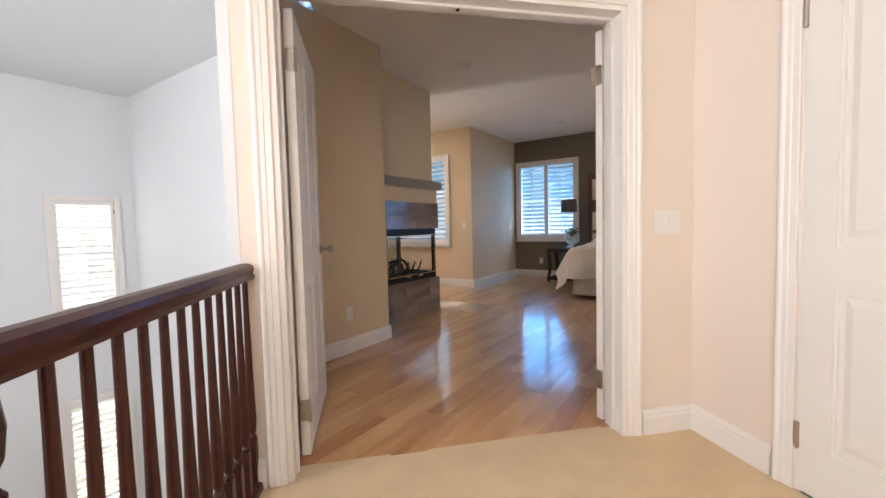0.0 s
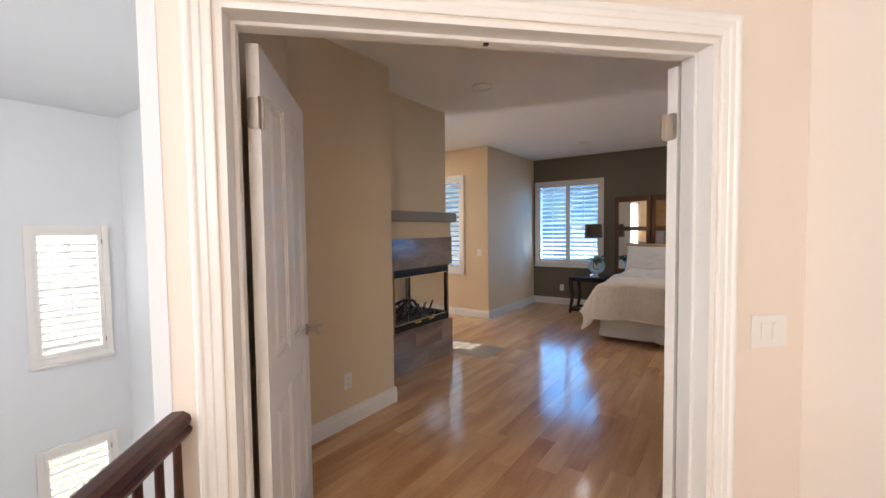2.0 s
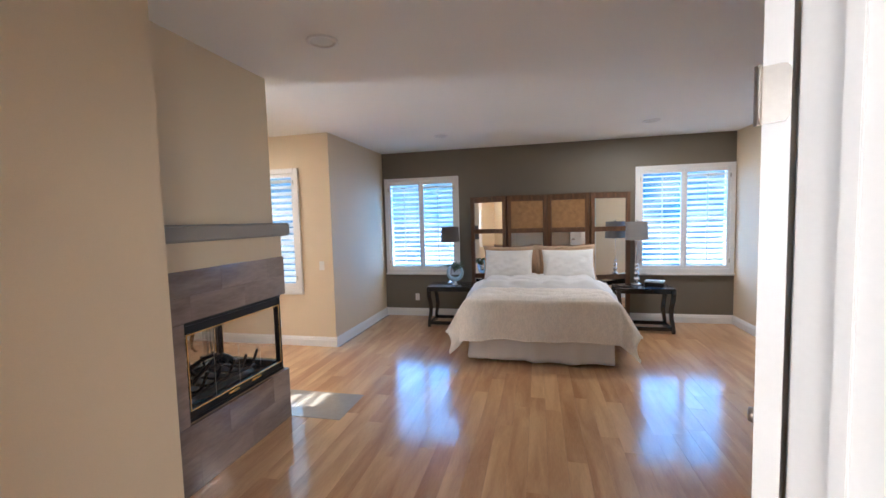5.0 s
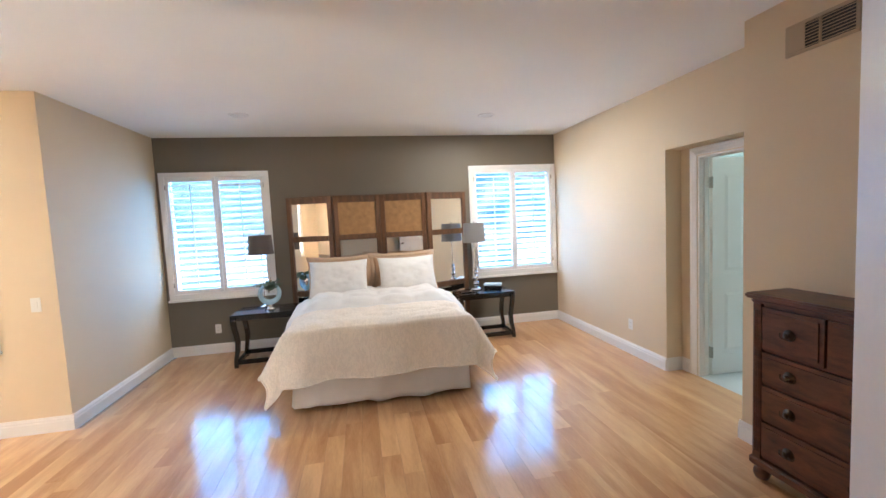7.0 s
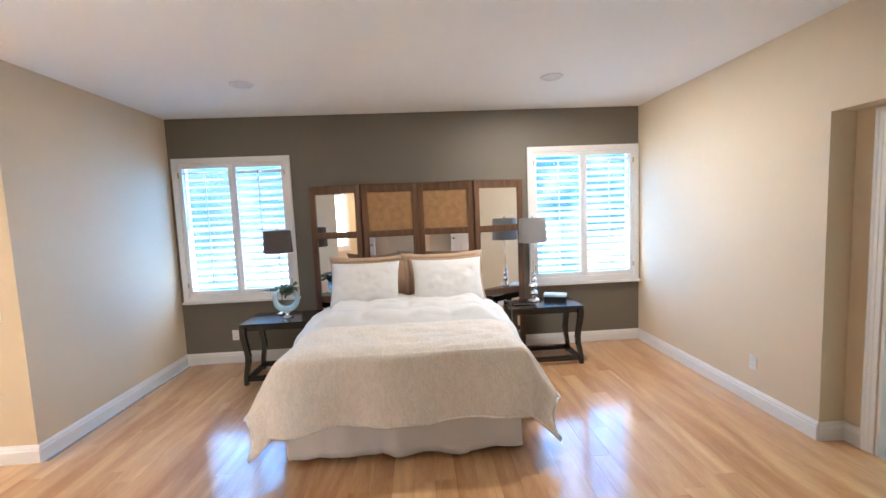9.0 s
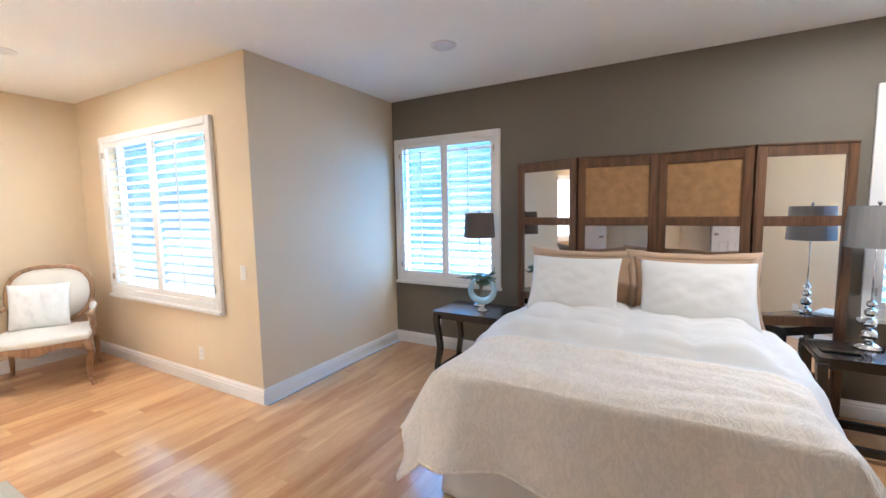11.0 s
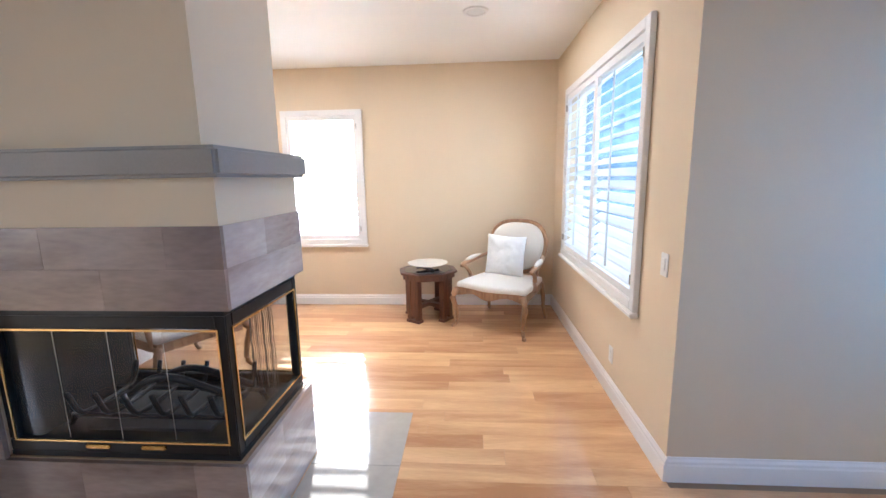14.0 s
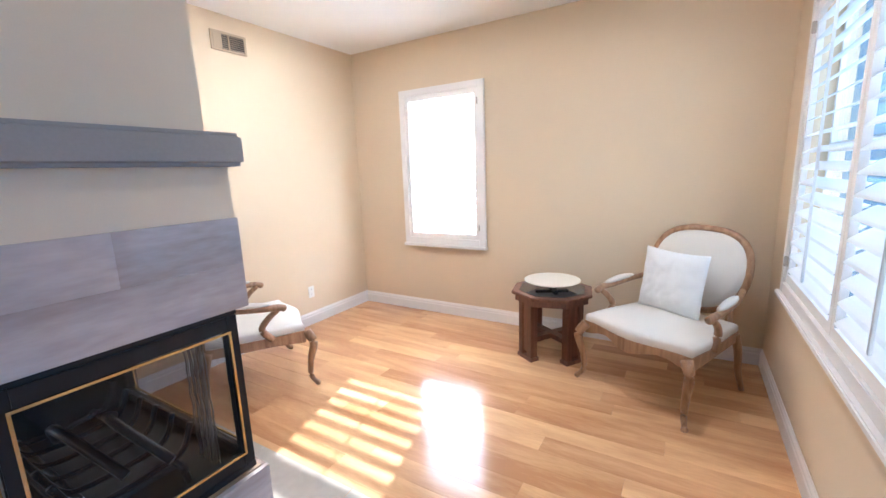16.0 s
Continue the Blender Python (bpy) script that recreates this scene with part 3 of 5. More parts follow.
# ---- doors ----
def door_leaf(name, m, w, h, label, handle_side=(1,), hinges=2, mat=None, swing=1, category="door"):
    """Local: x from the hinge, y through the leaf, z up."""
    mat = mat or WHITE
    door = thing(name, label, category, m, kind="structure")
    t, st = 0.02, 0.105
    mid = w / 2
    rails = [(0.0, 0.20), (0.80, 0.95), (h - 0.12, h)]
    bm = bmesh.new()
    box(bm, 0, st, -t, t, 0.008, h)
    box(bm, w - st, w, -t, t, 0.008, h)
    box(bm, mid - 0.045, mid + 0.045, -t, t, 0.2, h - 0.12)
    for z0, z1 in rails:
        for x0, x1 in ((st, mid - 0.045), (mid - 0.045, mid + 0.045), (mid + 0.045, w - st)):
            if z0 == 0.80 and x0 == mid - 0.045:
                continue
            box(bm, x0, x1, -t, t, max(z0, 0.008), z1)
    part("leaf", bm, mat, door)
    for x0, x1 in ((st, mid - 0.045), (mid + 0.045, w - st)):
        for z0, z1 in ((0.20, 0.80), (0.95, h - 0.12)):
            pb = bmesh.new()
            box(pb, x0, x1, -0.009, 0.009, z0, z1)
            for s in (-1, 1):
                f = [(x0 + 0.03, z0 + 0.03), (x1 - 0.03, z0 + 0.03), (x1 - 0.03, z1 - 0.03), (x0 + 0.03, z1 - 0.03)]
                g = [(x0 + 0.055, z0 + 0.055), (x1 - 0.055, z0 + 0.055), (x1 - 0.055, z1 - 0.055), (x0 + 0.055, z1 - 0.055)]
                a = [pb.verts.new((x, s * 0.0095, z)) for x, z in f]
                b = [pb.verts.new((x, s * 0.017, z)) for x, z in g]
                pb.faces.new(b)
                for k in range(4):
                    pb.faces.new([a[k], a[(k + 1) % 4], b[(k + 1) % 4], b[k]])
                # a small moulding round the field
                for u0, u1, v0, v1 in ((x0, x1, z0, z0 + 0.012), (x0, x1, z1 - 0.012, z1), (x0, x0 + 0.012, z0 + 0.012, z1 - 0.012), (x1 - 0.012, x1, z0 + 0.012, z1 - 0.012)):
                    box(pb, u0, u1, min(s * 0.0092, s * 0.015), max(s * 0.0092, s * 0.015), v0, v1)
            part("panel", pb, mat, door)
    for s in handle_side:
        hb = lathe([(0.0, 0), (0.028, 0), (0.028, 0.006), (0.022, 0.010), (0.011, 0.012), (0.011, 0.045), (0.02, 0.050), (0.026, 0.062), (0.022, 0.075), (0.0, 0.078)], 16)
        bmesh.ops.transform(hb, matrix=pose(w - 0.065, s * (t + 0.001), 0.93, -90 * s), verts=hb.verts)
        part("door_handle", hb, METAL, door, "brushed nickel door knob", smooth=True)
    for k in range(hinges):
        zc = 0.22 + (h - 0.44) * k / (hinges - 1)
        hb = bmesh.new()
        for ax, far in ((0, -0.034), (1, -t * swing)):
            # two leaves with rounded outer corners, one on the jamb and one on the edge of the door
            near = 0.0 if ax == 0 else t * swing
            way, c = (1 if far > near else -1), 0.013
            rim = [(near, -0.05), (near, 0.05)] + [(far - way * c * (1 - math.sin(q)), 0.05 - c * (1 - math.cos(q))) for q in (0.0, 0.52, 1.05, 1.57)] + [(far - way * c * (1 - math.cos(q)), -0.05 + c * (1 - math.sin(q))) for q in (0.0, 0.52, 1.05, 1.57)]
            rings = []
            for e in (0.0, 0.0022):
                rings.append([hb.verts.new((u, swing * (t + e), zc + v) if ax == 0 else (-0.0018 - e, u, zc + v)) for u, v in rim])
            hb.faces.new(rings[0])
            hb.faces.new(rings[1])
            for q in range(len(rim)):
                hb.faces.new([rings[0][q], rings[0][(q + 1) % len(rim)], rings[1][(q + 1) % len(rim)], rings[1][q]])
        tube(hb, [(-0.005, swing * (t + 0.006), zc - 0.052), (-0.005, swing * (t + 0.006), zc + 0.052)], 0.006, 8)
        part("hinge", hb, METAL, door, "brushed nickel hinge")
    return door


DW = (DR - DL) / 2 - 0.022
hl = diag(DL + 0.045, C_ROOM - 0.055)
hr = diag(DR - 0.03, C_ROOM - 0.04)
door_leaf("door_1", pose(hl[0], hl[1], 0.004, 0, 0, 134), DW, 2.02, "white panelled door leaf standing open at right angles to its frame", handle_side=(-1, 1), swing=-1)
door_leaf("door_2", pose(hr[0], hr[1], 0.004, 0, 0, 60.4), DW, 2.02, "white panelled door leaf swung wide open into the bedroom", handle_side=(1, -1), swing=1)
BRONZE = material("dark_bronze", (0.08, 0.055, 0.04), 0.4, 1.0, vary=0.1)
cl = (0.205 + 0.525 / R2 + 0.012, 2.815 - 0.525 / R2 + 0.012)
door_leaf("door_3", pose(cl[0], cl[1], 0.004, 0, 0, -45), 0.73, 2.015, "closed white panelled closet door with nickel hinges", handle_side=(-1,), swing=-1)
door_leaf("door_4", pose(BX + 0.115, 5.935, 0.004, 0, 0, -3), 0.80, 2.01, "white bathroom door standing open away from the bedroom", handle_side=(-1,), swing=-1)


def door_trim(name, p, way_deg, w, h, depth, label, cas=0.070, both=True, reveal=0.006):
    """A lined opening: local x along the wall from its left jamb, y away from the viewer, z up."""
    m = pose(p[0], p[1], 0.0, 0, 0, way_deg)
    tr = thing(name, label, "door frame", m, kind="structure")
    block("jamb", WHITE, tr, -0.002, 0.018, 0.001, depth - 0.001, 0.002, h)
    block("jamb", WHITE, tr, w - 0.018, w + 0.002, 0.001, depth - 0.001, 0.002, h)
    block("jamb", WHITE, tr, 0.018, w - 0.018, 0.001, depth - 0.001, h - 0.018, h + 0.002)
    block("door_stop", WHITE, tr, 0.018, 0.03, depth * 0.45, depth * 0.62, 0.002, h - 0.018, 0.002)
    block("door_stop", WHITE, tr, w - 0.03, w - 0.018, depth * 0.45, depth * 0.62, 0.002, h - 0.018, 0.002)
    block("door_stop", WHITE, tr, 0.03, w - 0.03, depth * 0.45, depth * 0.62, h - 0.03, h - 0.018, 0.002)
    shape = ((0.0, 0.001), (0.0, 0.008), (0.05, 0.010), (0.36, 0.0115), (0.42, 0.0145), (0.66, 0.0155), (0.74, 0.0195), (0.80, 0.021), (0.92, 0.021), (1.0, 0.017), (1.0, 0.001))
    for side in ((0, 1) if both else (0,)):
        for k in range(3):
            bm = bmesh.new()
            ends = [[], []]
            for a, d in shape:
                o, y = reveal + a * cas, (-d if side == 0 else depth + d)
                if k == 2:
                    pair = ((-o, y, h + o), (w + o, y, h + o))
                else:
                    x = -o if k == 0 else w + o
                    pair = ((x, y, 0.002), (x, y, h + o))
                for e in (0, 1):
                    ends[e].append(bm.verts.new(pair[e]))
            for q in range(len(shape)):
                p = (q + 1) % len(shape)
                bm.faces.new([ends[0][q], ends[0][p], ends[1][p], ends[1][q]])
            bm.faces.new(ends[0])
            bm.faces.new(ends[1])
            part("casing", bm, WHITE, tr)
    return tr


door_trim("trim_double_door", diag(DL, C_HALL), 45, DR - DL, 2.055, 0.1485, "white moulded casing round the double doorway")
door_trim("trim_closet", (0.205 + 0.51 / R2, 2.815 - 0.51 / R2), -45, 0.76, 2.035, 0.10, "white moulded casing round the closet door", both=False)
door_trim("trim_bath", (BX, 5.96), -90, 0.84, 2.035, 0.10, "white casing round the recessed bathroom doorway", both=False)
bm = bmesh.new()
box(bm, -0.02, 0.02, -0.012, 0.012, 0, 0.006)
box(bm, -0.008, 0.008, -0.008, 0.008, -0.012, 0.0)
mc = diag((DL + DR) / 2, C_HALL - 0.12)
bmesh.ops.transform(bm, matrix=pose(mc[0], mc[1], 2.031, 0, 0, 45), verts=bm.verts)
tagged(part("ball_catch", bm, BRONZE), "small dark metal catch under the door head", "door catch", kind="structure")


# ---- stair rail on the landing ----
MAHOG = material("dark_mahogany", (0.052, 0.012, 0.007), 0.42, vary=0.35, scale=6, grain=45, bump=0.03, coat=0.1, spec=0.35)
rail = thing("stair_railing", "dark mahogany handrail with slender turned balusters on the landing", "railing")
A, B = Vector((-1.293, 1.375, 0)), Vector((-0.492, 0.511, 0))
run = (B - A).normalized()
side = Vector((-run.y, run.x, 0))
prof = [(-0.032, 0.0), (0.032, 0.0), (0.036, 0.012), (0.028, 0.022), (0.034, 0.036), (0.03, 0.052), (0.014, 0.062), (-0.014, 0.062), (-0.03, 0.052), (-0.034, 0.036), (-0.028, 0.022), (-0.036, 0.012)]
bm = bmesh.new()
ends = [[bm.verts.new(p + side * u + Vector((0, 0, 0.865 + v))) for u, v in prof] for p in (A, B + run * 0.06)]
for k in range(len(prof)):
    bm.faces.new([ends[0][k], ends[0][(k + 1) % len(prof)], ends[1][(k + 1) % len(prof)], ends[1][k]])
bm.faces.new(ends[0])
bm.faces.new(ends[1])
part("handrail", bm, MAHOG, rail)
bm = bmesh.new()
ends = [[bm.verts.new(p + side * u + Vector((0, 0, v))) for u, v in ((-0.03, 0.001), (0.03, 0.001), (0.03, 0.028), (0.02, 0.036), (-0.02, 0.036), (-0.03, 0.028))] for p in (A, B)]
for k in range(6):
    bm.faces.new([ends[0][k], ends[0][(k + 1) % 6], ends[1][(k + 1) % 6], ends[1][k]])
bm.faces.new(ends[0])
bm.faces.new(ends[1])
part("base_rail", bm, MAHOG, rail)
bal = None
n = 12
for k in range(n):
    p = A + run * (0.055 + 0.0905 * k)
    if bal is None:
        bm = bmesh.new()
        box(bm, -0.015, 0.015, -0.015, 0.015, 0.036, 0.21)
        lathe([(0.013, 0.21), (0.017, 0.218), (0.017, 0.226), (0.011, 0.236), (0.016, 0.25), (0.0185, 0.30), (0.017, 0.36), (0.0135, 0.55), (0.011, 0.75), (0.0105, 0.866)], 12, bm=bm)
        bal = part("baluster", bm, MAHOG, rail, smooth=False)
    else:
        o = new("baluster", bal.data)
        o.parent = rail
        bal2 = o
    (bal if k == 0 else bal2).matrix_basis = pose(p.x, p.y, 0, 0, 0, math.degrees(math.atan2(run.y, run.x)))
bm = bmesh.new()
box(bm, -0.042, 0.042, -0.042, 0.042, 0.001, 0.30)
lathe([(0.036, 0.30), (0.045, 0.31), (0.045, 0.33), (0.03, 0.35), (0.04, 0.40), (0.044, 0.50), (0.036, 0.62), (0.028, 0.68), (0.042, 0.70), (0.042, 0.72), (0.028, 0.74), (0.042, 0.77), (0.046, 0.81), (0.040, 0.86)], 16, bm=bm)
bmesh.ops.transform(bm, matrix=pose(B.x + run.x * 0.02, B.y + run.y * 0.02, 0, 0, 0, -47), verts=bm.verts)
part("newel_post", bm, MAHOG, rail)


# ---- bed ----
def cloth(name, colour, rough=0.95, weave=900.0, bump=0.25, quilt=0.0):
    m = material(name, colour, rough, vary=0.04, scale=3, grain=weave, bump=bump, spec=0.15)
    nt = m.node_tree
    b = nt.nodes["Principled BSDF"]
    b.inputs["Sheen Weight"].default_value = 0.15
    if quilt:
        tc = nt.nodes["Texture Coordinate"]
        w = nt.nodes.new("ShaderNodeTexNoise")
        w.inputs["Scale"].default_value, w.inputs["Detail"].default_value, w.inputs["Distortion"].default_value = 24.0, 2.2, 1.2
        v = nt.nodes.new("ShaderNodeMath")
        v.operation = "PINGPONG"
        v.inputs[1].default_value = 0.14
        squeeze = nt.nodes.new("ShaderNodeMapping")
        squeeze.inputs["Scale"].default_value = (1.25, 0.6, 0.6)
        nt.links.new(tc.outputs["Object"], squeeze.inputs["Vector"])
        nt.links.new(squeeze.outputs[0], w.inputs["Vector"])
        nt.links.new(w.outputs[0], v.inputs[0])
        bp = nt.nodes.new("ShaderNodeBump")
        bp.inputs["Strength"].default_value, bp.inputs["Distance"].default_value = quilt, 0.028
        nt.links.new(v.outputs[0], bp.inputs["Height"])
        nt.links.new(nt.nodes["Bump"].outputs[0], bp.inputs["Normal"])
        # colour follows the relief: darker in its hollows, paler on its ridges
        tone, relief_tint = nt.nodes.new("ShaderNodeMapRange"), nt.nodes.new("ShaderNodeVectorMath")
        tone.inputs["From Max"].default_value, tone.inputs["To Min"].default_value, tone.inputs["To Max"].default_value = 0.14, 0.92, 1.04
        relief_tint.operation = "SCALE"
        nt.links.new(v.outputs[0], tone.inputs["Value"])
        nt.links.new(b.inputs["Base Color"].links[0].from_socket, relief_tint.inputs[0])
        nt.links.new(tone.outputs[0], relief_tint.inputs["Scale"])
        nt.links.new(relief_tint.outputs[0], b.inputs["Base Color"])
        nt.links.new(bp.outputs[0], b.inputs["Normal"])
    return m


SHEET = cloth("white_cotton", (0.82, 0.79, 0.76))
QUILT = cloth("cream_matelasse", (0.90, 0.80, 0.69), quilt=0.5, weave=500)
SKIRT = cloth("cream_bed_skirt", (0.86, 0.80, 0.74))
TAN = cloth("tan_sham", (0.50, 0.33, 0.21))
SHAM = cloth("pale_tan_sham", (0.58, 0.41, 0.28))
BX0, BX1, BY0, BY1, BZ = -1.372, 0.148, 6.31, 8.10, 0.69
bed = thing("bed", "queen bed with a cream gathered bed skirt", "bed", pose(0, 0, 0))
block("mattress", SHEET, bed, BX0 + 0.01, BX1 - 0.01, BY0 + 0.02, BY1, 0.36, BZ - 0.012, 0.05, segments=4)
block("box_spring", SHEET, bed, BX0 + 0.03, BX1 - 0.03, BY0 + 0.04, BY1, 0.12, 0.358, 0.02)
for x in (BX0 + 0.1, BX1 - 0.1):
    for y in (BY0 + 0.15, BY1 - 0.1):
        rod("leg", BLACK, bed, [(x, y, 0.001), (x, y, 0.121)], 0.025)
bm = bmesh.new()
path = [(BX0, BY1)] + [(BX0, BY1 - (BY1 - BY0) * k / 40) for k in range(1, 41)] + [(BX0 + (BX1 - BX0) * k / 36, BY0) for k in range(1, 37)] + [(BX1, BY0 + (BY1 - BY0) * k / 40) for k in range(1, 41)]
rows = []
rng = random.Random(5)
for j in range(7):
    z = 0.40 - 0.39 * j / 6
    amp = 0.006 + 0.040 * j / 6
    row = []
    for i, (x, y) in enumerate(path):
        nx, ny = (-1, 0) if i <= 40 else ((0, -1) if i <= 76 else (1, 0))
        if i == 40:
            nx, ny = -0.7, -0.7
        if i == 76:
            nx, ny = 0.7, -0.7
        wob = amp * (noise.noise(Vector((x * 5, y * 5, 0.3))) * 1.6 + 0.5 * noise.noise(Vector((x * 14, y * 14, 2.0)))) + 0.012 * j / 6
        lift = 0.020 * (1 + noise.noise(Vector((x * 4, y * 4, 7)))) if j == 6 else 0
        row.append(bm.verts.new((x + nx * wob, y + ny * wob, z + lift)))
    rows.append(row)
for a, b in zip(rows, rows[1:]):
    for i in range(len(path) - 1):
        bm.faces.new([a[i], a[i + 1], b[i + 1], b[i]])
sk = part("bed_skirt", bm, SKIRT, bed, "cream gathered bed skirt", smooth=True)
sol = sk.modifiers.new("thick", "SOLIDIFY")
sol.thickness = 0.004


def drape(name, mat, label, category, b0, b1, hang_l, hang_r, hang_f, lift, flare, seed, puff=0.0, na=64, nb=54, wave=0.012):
    """A cover laid on the bed: b runs from the foot towards the head; it falls over the sides and the foot."""
    W = BX1 - BX0
    bm = bmesh.new()
    grid = []
    for i in range(na + 1):
        a = -hang_l + (W + hang_l + hang_r) * i / na
        col = []
        for j in range(nb + 1):
            b = b0 - hang_f + (b1 - b0 + hang_f) * j / nb
            da = max(-a, a - W, 0.0)
            sa = -1 if a < 0 else 1
            db = max(b0 - b, 0.0) if hang_f else 0.0
            x, y, z = BX0 + min(max(a, 0), W), BY0 + max(b, b0), BZ + lift
            ed = min(a, W - a)
            if da == 0 and db == 0:
                e2 = min(ed, (b - b0) if hang_f else 9)
                z -= 0.028 * math.exp(-e2 / 0.05)
                z += puff * (0.45 + 0.55 * abs(math.sin(a * 8.3)) ** 0.6 * abs(math.sin((b - 0.62) * 9.0)) ** 0.6) * min(1, ed / 0.12) * min(1, max(0, (b - 0.66) / 0.09))
                z += 0.006 * noise.noise(Vector((a * 3, b * 3, 1.3))) + ((0.014 * noise.noise(Vector((a * 7, b * 13, seed))) + 0.018 * abs(noise.noise(Vector((a * 5, b * 9, seed + 4))))) if b > 0.68 or hang_f else 0)
            else:
                r = math.hypot(da, db)
                fall = min(r, 0.09) ** 2 / 0.24 + max(r - 0.09, 0) * 0.94 + 0.028
                out = 0.055 * (1 - math.exp(-r / 0.05)) + flare * max(r - 0.05, 0)
                full = min(1.0, max(0.0, (b - 0.60) / 0.12)) if puff else 0.0
                if full:
                    # a thick filling bulges over the edge before it falls
                    fall -= full * 0.045 * math.sin(min(r / 0.20, 1) * math.pi) * (0.6 + 0.4 * math.sin(b * 7.0))
                    out += full * (0.05 * (1 - math.exp(-r / 0.06)) + 0.014 * noise.noise(Vector((b * 6, r * 8, seed))))
                elif puff:
                    out -= 0.02
                ux, uy = da / r, db / r
                t = (b if da > db else a)
                fold = wave * (r / 0.4) * (noise.noise(Vector((a * 4.2 if db else b * 4.2, seed, 0))) * 1.8 + math.sin(t * 9 + seed) * 0.6)
                x += sa * ux * (out + fold)
                y -= uy * (out * 0.55 + fold)
                z -= fall
                z = max(z, 0.035)
            col.append(Vector((x, y, z)))
        grid.append(col)
    vs = [[bm.verts.new(c) for c in col] for col in grid]
    for i in range(na):
        for j in range(nb):
            bm.faces.new([vs[i][j], vs[i + 1][j], vs[i + 1][j + 1], vs[i][j + 1]])
    ob = part(name, bm, mat, smooth=True)
    s = ob.modifiers.new("thick", "SOLIDIFY")
    s.thickness, s.offset = 0.012, 1.0
    # the bound edge along the open sides
    edge = [grid[0][j] for j in range(nb, -1, -1)] + [grid[i][0] for i in range(1, na + 1)] + [grid[na][j] for j in range(1, nb + 1)]
    rod("hem", mat, ob, [c for c in edge], 0.009, 6, "stitched hem")
    return tagged(ob, label, category)


drape("comforter", SHEET, "white puffy comforter tucked below the pillows, on the bed", "comforter", 0.40, 1.56, 0.46, 0.52, 0.0, 0.022, 0.42, 3.0, puff=0.085, na=96, nb=80)
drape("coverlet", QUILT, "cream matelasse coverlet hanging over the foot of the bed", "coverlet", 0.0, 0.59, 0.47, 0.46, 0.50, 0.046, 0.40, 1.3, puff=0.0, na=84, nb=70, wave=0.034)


def pillow(name, mat, label, w, h, t, m, flange=0.0):
    bm = bmesh.new()
    n = 34
    sheets = []
    for s in (-1, 1):
        g = []
        for i in range(n + 1):
            col = []
            for j in range(n + 1):
                u, v = -1 + 2 * i / n, -1 + 2 * j / n
                body = max(0.0, 1 - abs(u) ** 2.6) ** 0.55 * max(0.0, 1 - abs(v) ** 2.6) ** 0.55
                x = u * w / 2 * (1 - 0.05 * (1 - v * v) * abs(u))
                z = v * h / 2 * (1 - 0.07 * (1 - u * u) * abs(v))
                wr = 0.016 * noise.noise(Vector((u * 2.6, v * 2.6, s * 3 + w * 10))) + 0.008 * noise.noise(Vector((u * 7, v * 5, w * 30 + h)))
                col.append(bm.verts.new((x, s * (t / 2 * body + wr * body), z)))
            g.append(col)
        sheets.append(g)
        for i in range(n):
            for j in range(n):
                bm.faces.new([g[i][j], g[i + 1][j], g[i + 1][j + 1], g[i][j + 1]])
    bmesh.ops.remove_doubles(bm, verts=bm.verts, dist=0.0008)
    bmesh.ops.transform(bm, matrix=m, verts=bm.verts)
    ob = part(name, bm, mat, smooth=True)
    tagged(ob, label, "pillow")
    if flange:
        fb = bmesh.new()
        ring = []
        for k in range(80):
            q = k / 80 * 4
            e, r = int(q), q % 1
            u, v = ((-1 + 2 * r, -1), (1, -1 + 2 * r), (1 - 2 * r, 1), (-1, 1 - 2 * r))[e]
            c = 1 + flange / (w / 2)
            d = 1 + flange / (h / 2)
            ear = (abs(u) * abs(v)) ** 5
            c *= 1 - 0.055 * (1 - v * v) + 0.03 * ear
            d *= 1 - 0.085 * (1 - u * u) + 0.05 * ear
            wv = 0.011 * math.sin(k * 0.83) + 0.035 * ear
            ring.append((fb.verts.new((u * w / 2 * 0.93, -0.004, v * h / 2 * 0.93)), fb.verts.new((u * w / 2 * c, wv, v * h / 2 * d)), fb.verts.new((u * w / 2 * c, wv + 0.005, v * h / 2 * d)), fb.verts.new((u * w / 2 * 0.93, 0.006, v * h / 2 * 0.93))))
        for k in range(80):
            a, b = ring[k], ring[(k + 1) % 80]
            for q in range(4):
                fb.faces.new([a[q], a[(q + 1) % 4], b[(q + 1) % 4], b[q]])
        bmesh.ops.transform(fb, matrix=m, verts=fb.verts)
        part("flange", fb, SHAM, ob, "pale tan ruffled flange", smooth=True)
    return ob


BC = (BX0 + BX1) / 2
pillow("sham", TAN, "tan pillow sham with a ruffled flange against the screen", 0.755, 0.43, 0.16, pose(BC - 0.375, 7.975, BZ + 0.237, -17, 0, 3), flange=0.055)
pillow("sham", TAN, "tan pillow sham with a ruffled flange against the screen", 0.755, 0.43, 0.16, pose(BC + 0.375, 7.985, BZ + 0.242, -17, 0, 3), flange=0.055)
pillow("bed_pillow", SHEET, "plump white pillow leaning on a tan sham", 0.69, 0.46, 0.20, pose(BC - 0.425, 7.80, BZ + 0.235, -24, 0, -2))
pillow("bed_pillow", SHEET, "plump white pillow leaning on a tan sham", 0.71, 0.46, 0.20, pose(BC + 0.405, 7.80, BZ + 0.235, -24, 0, 3))

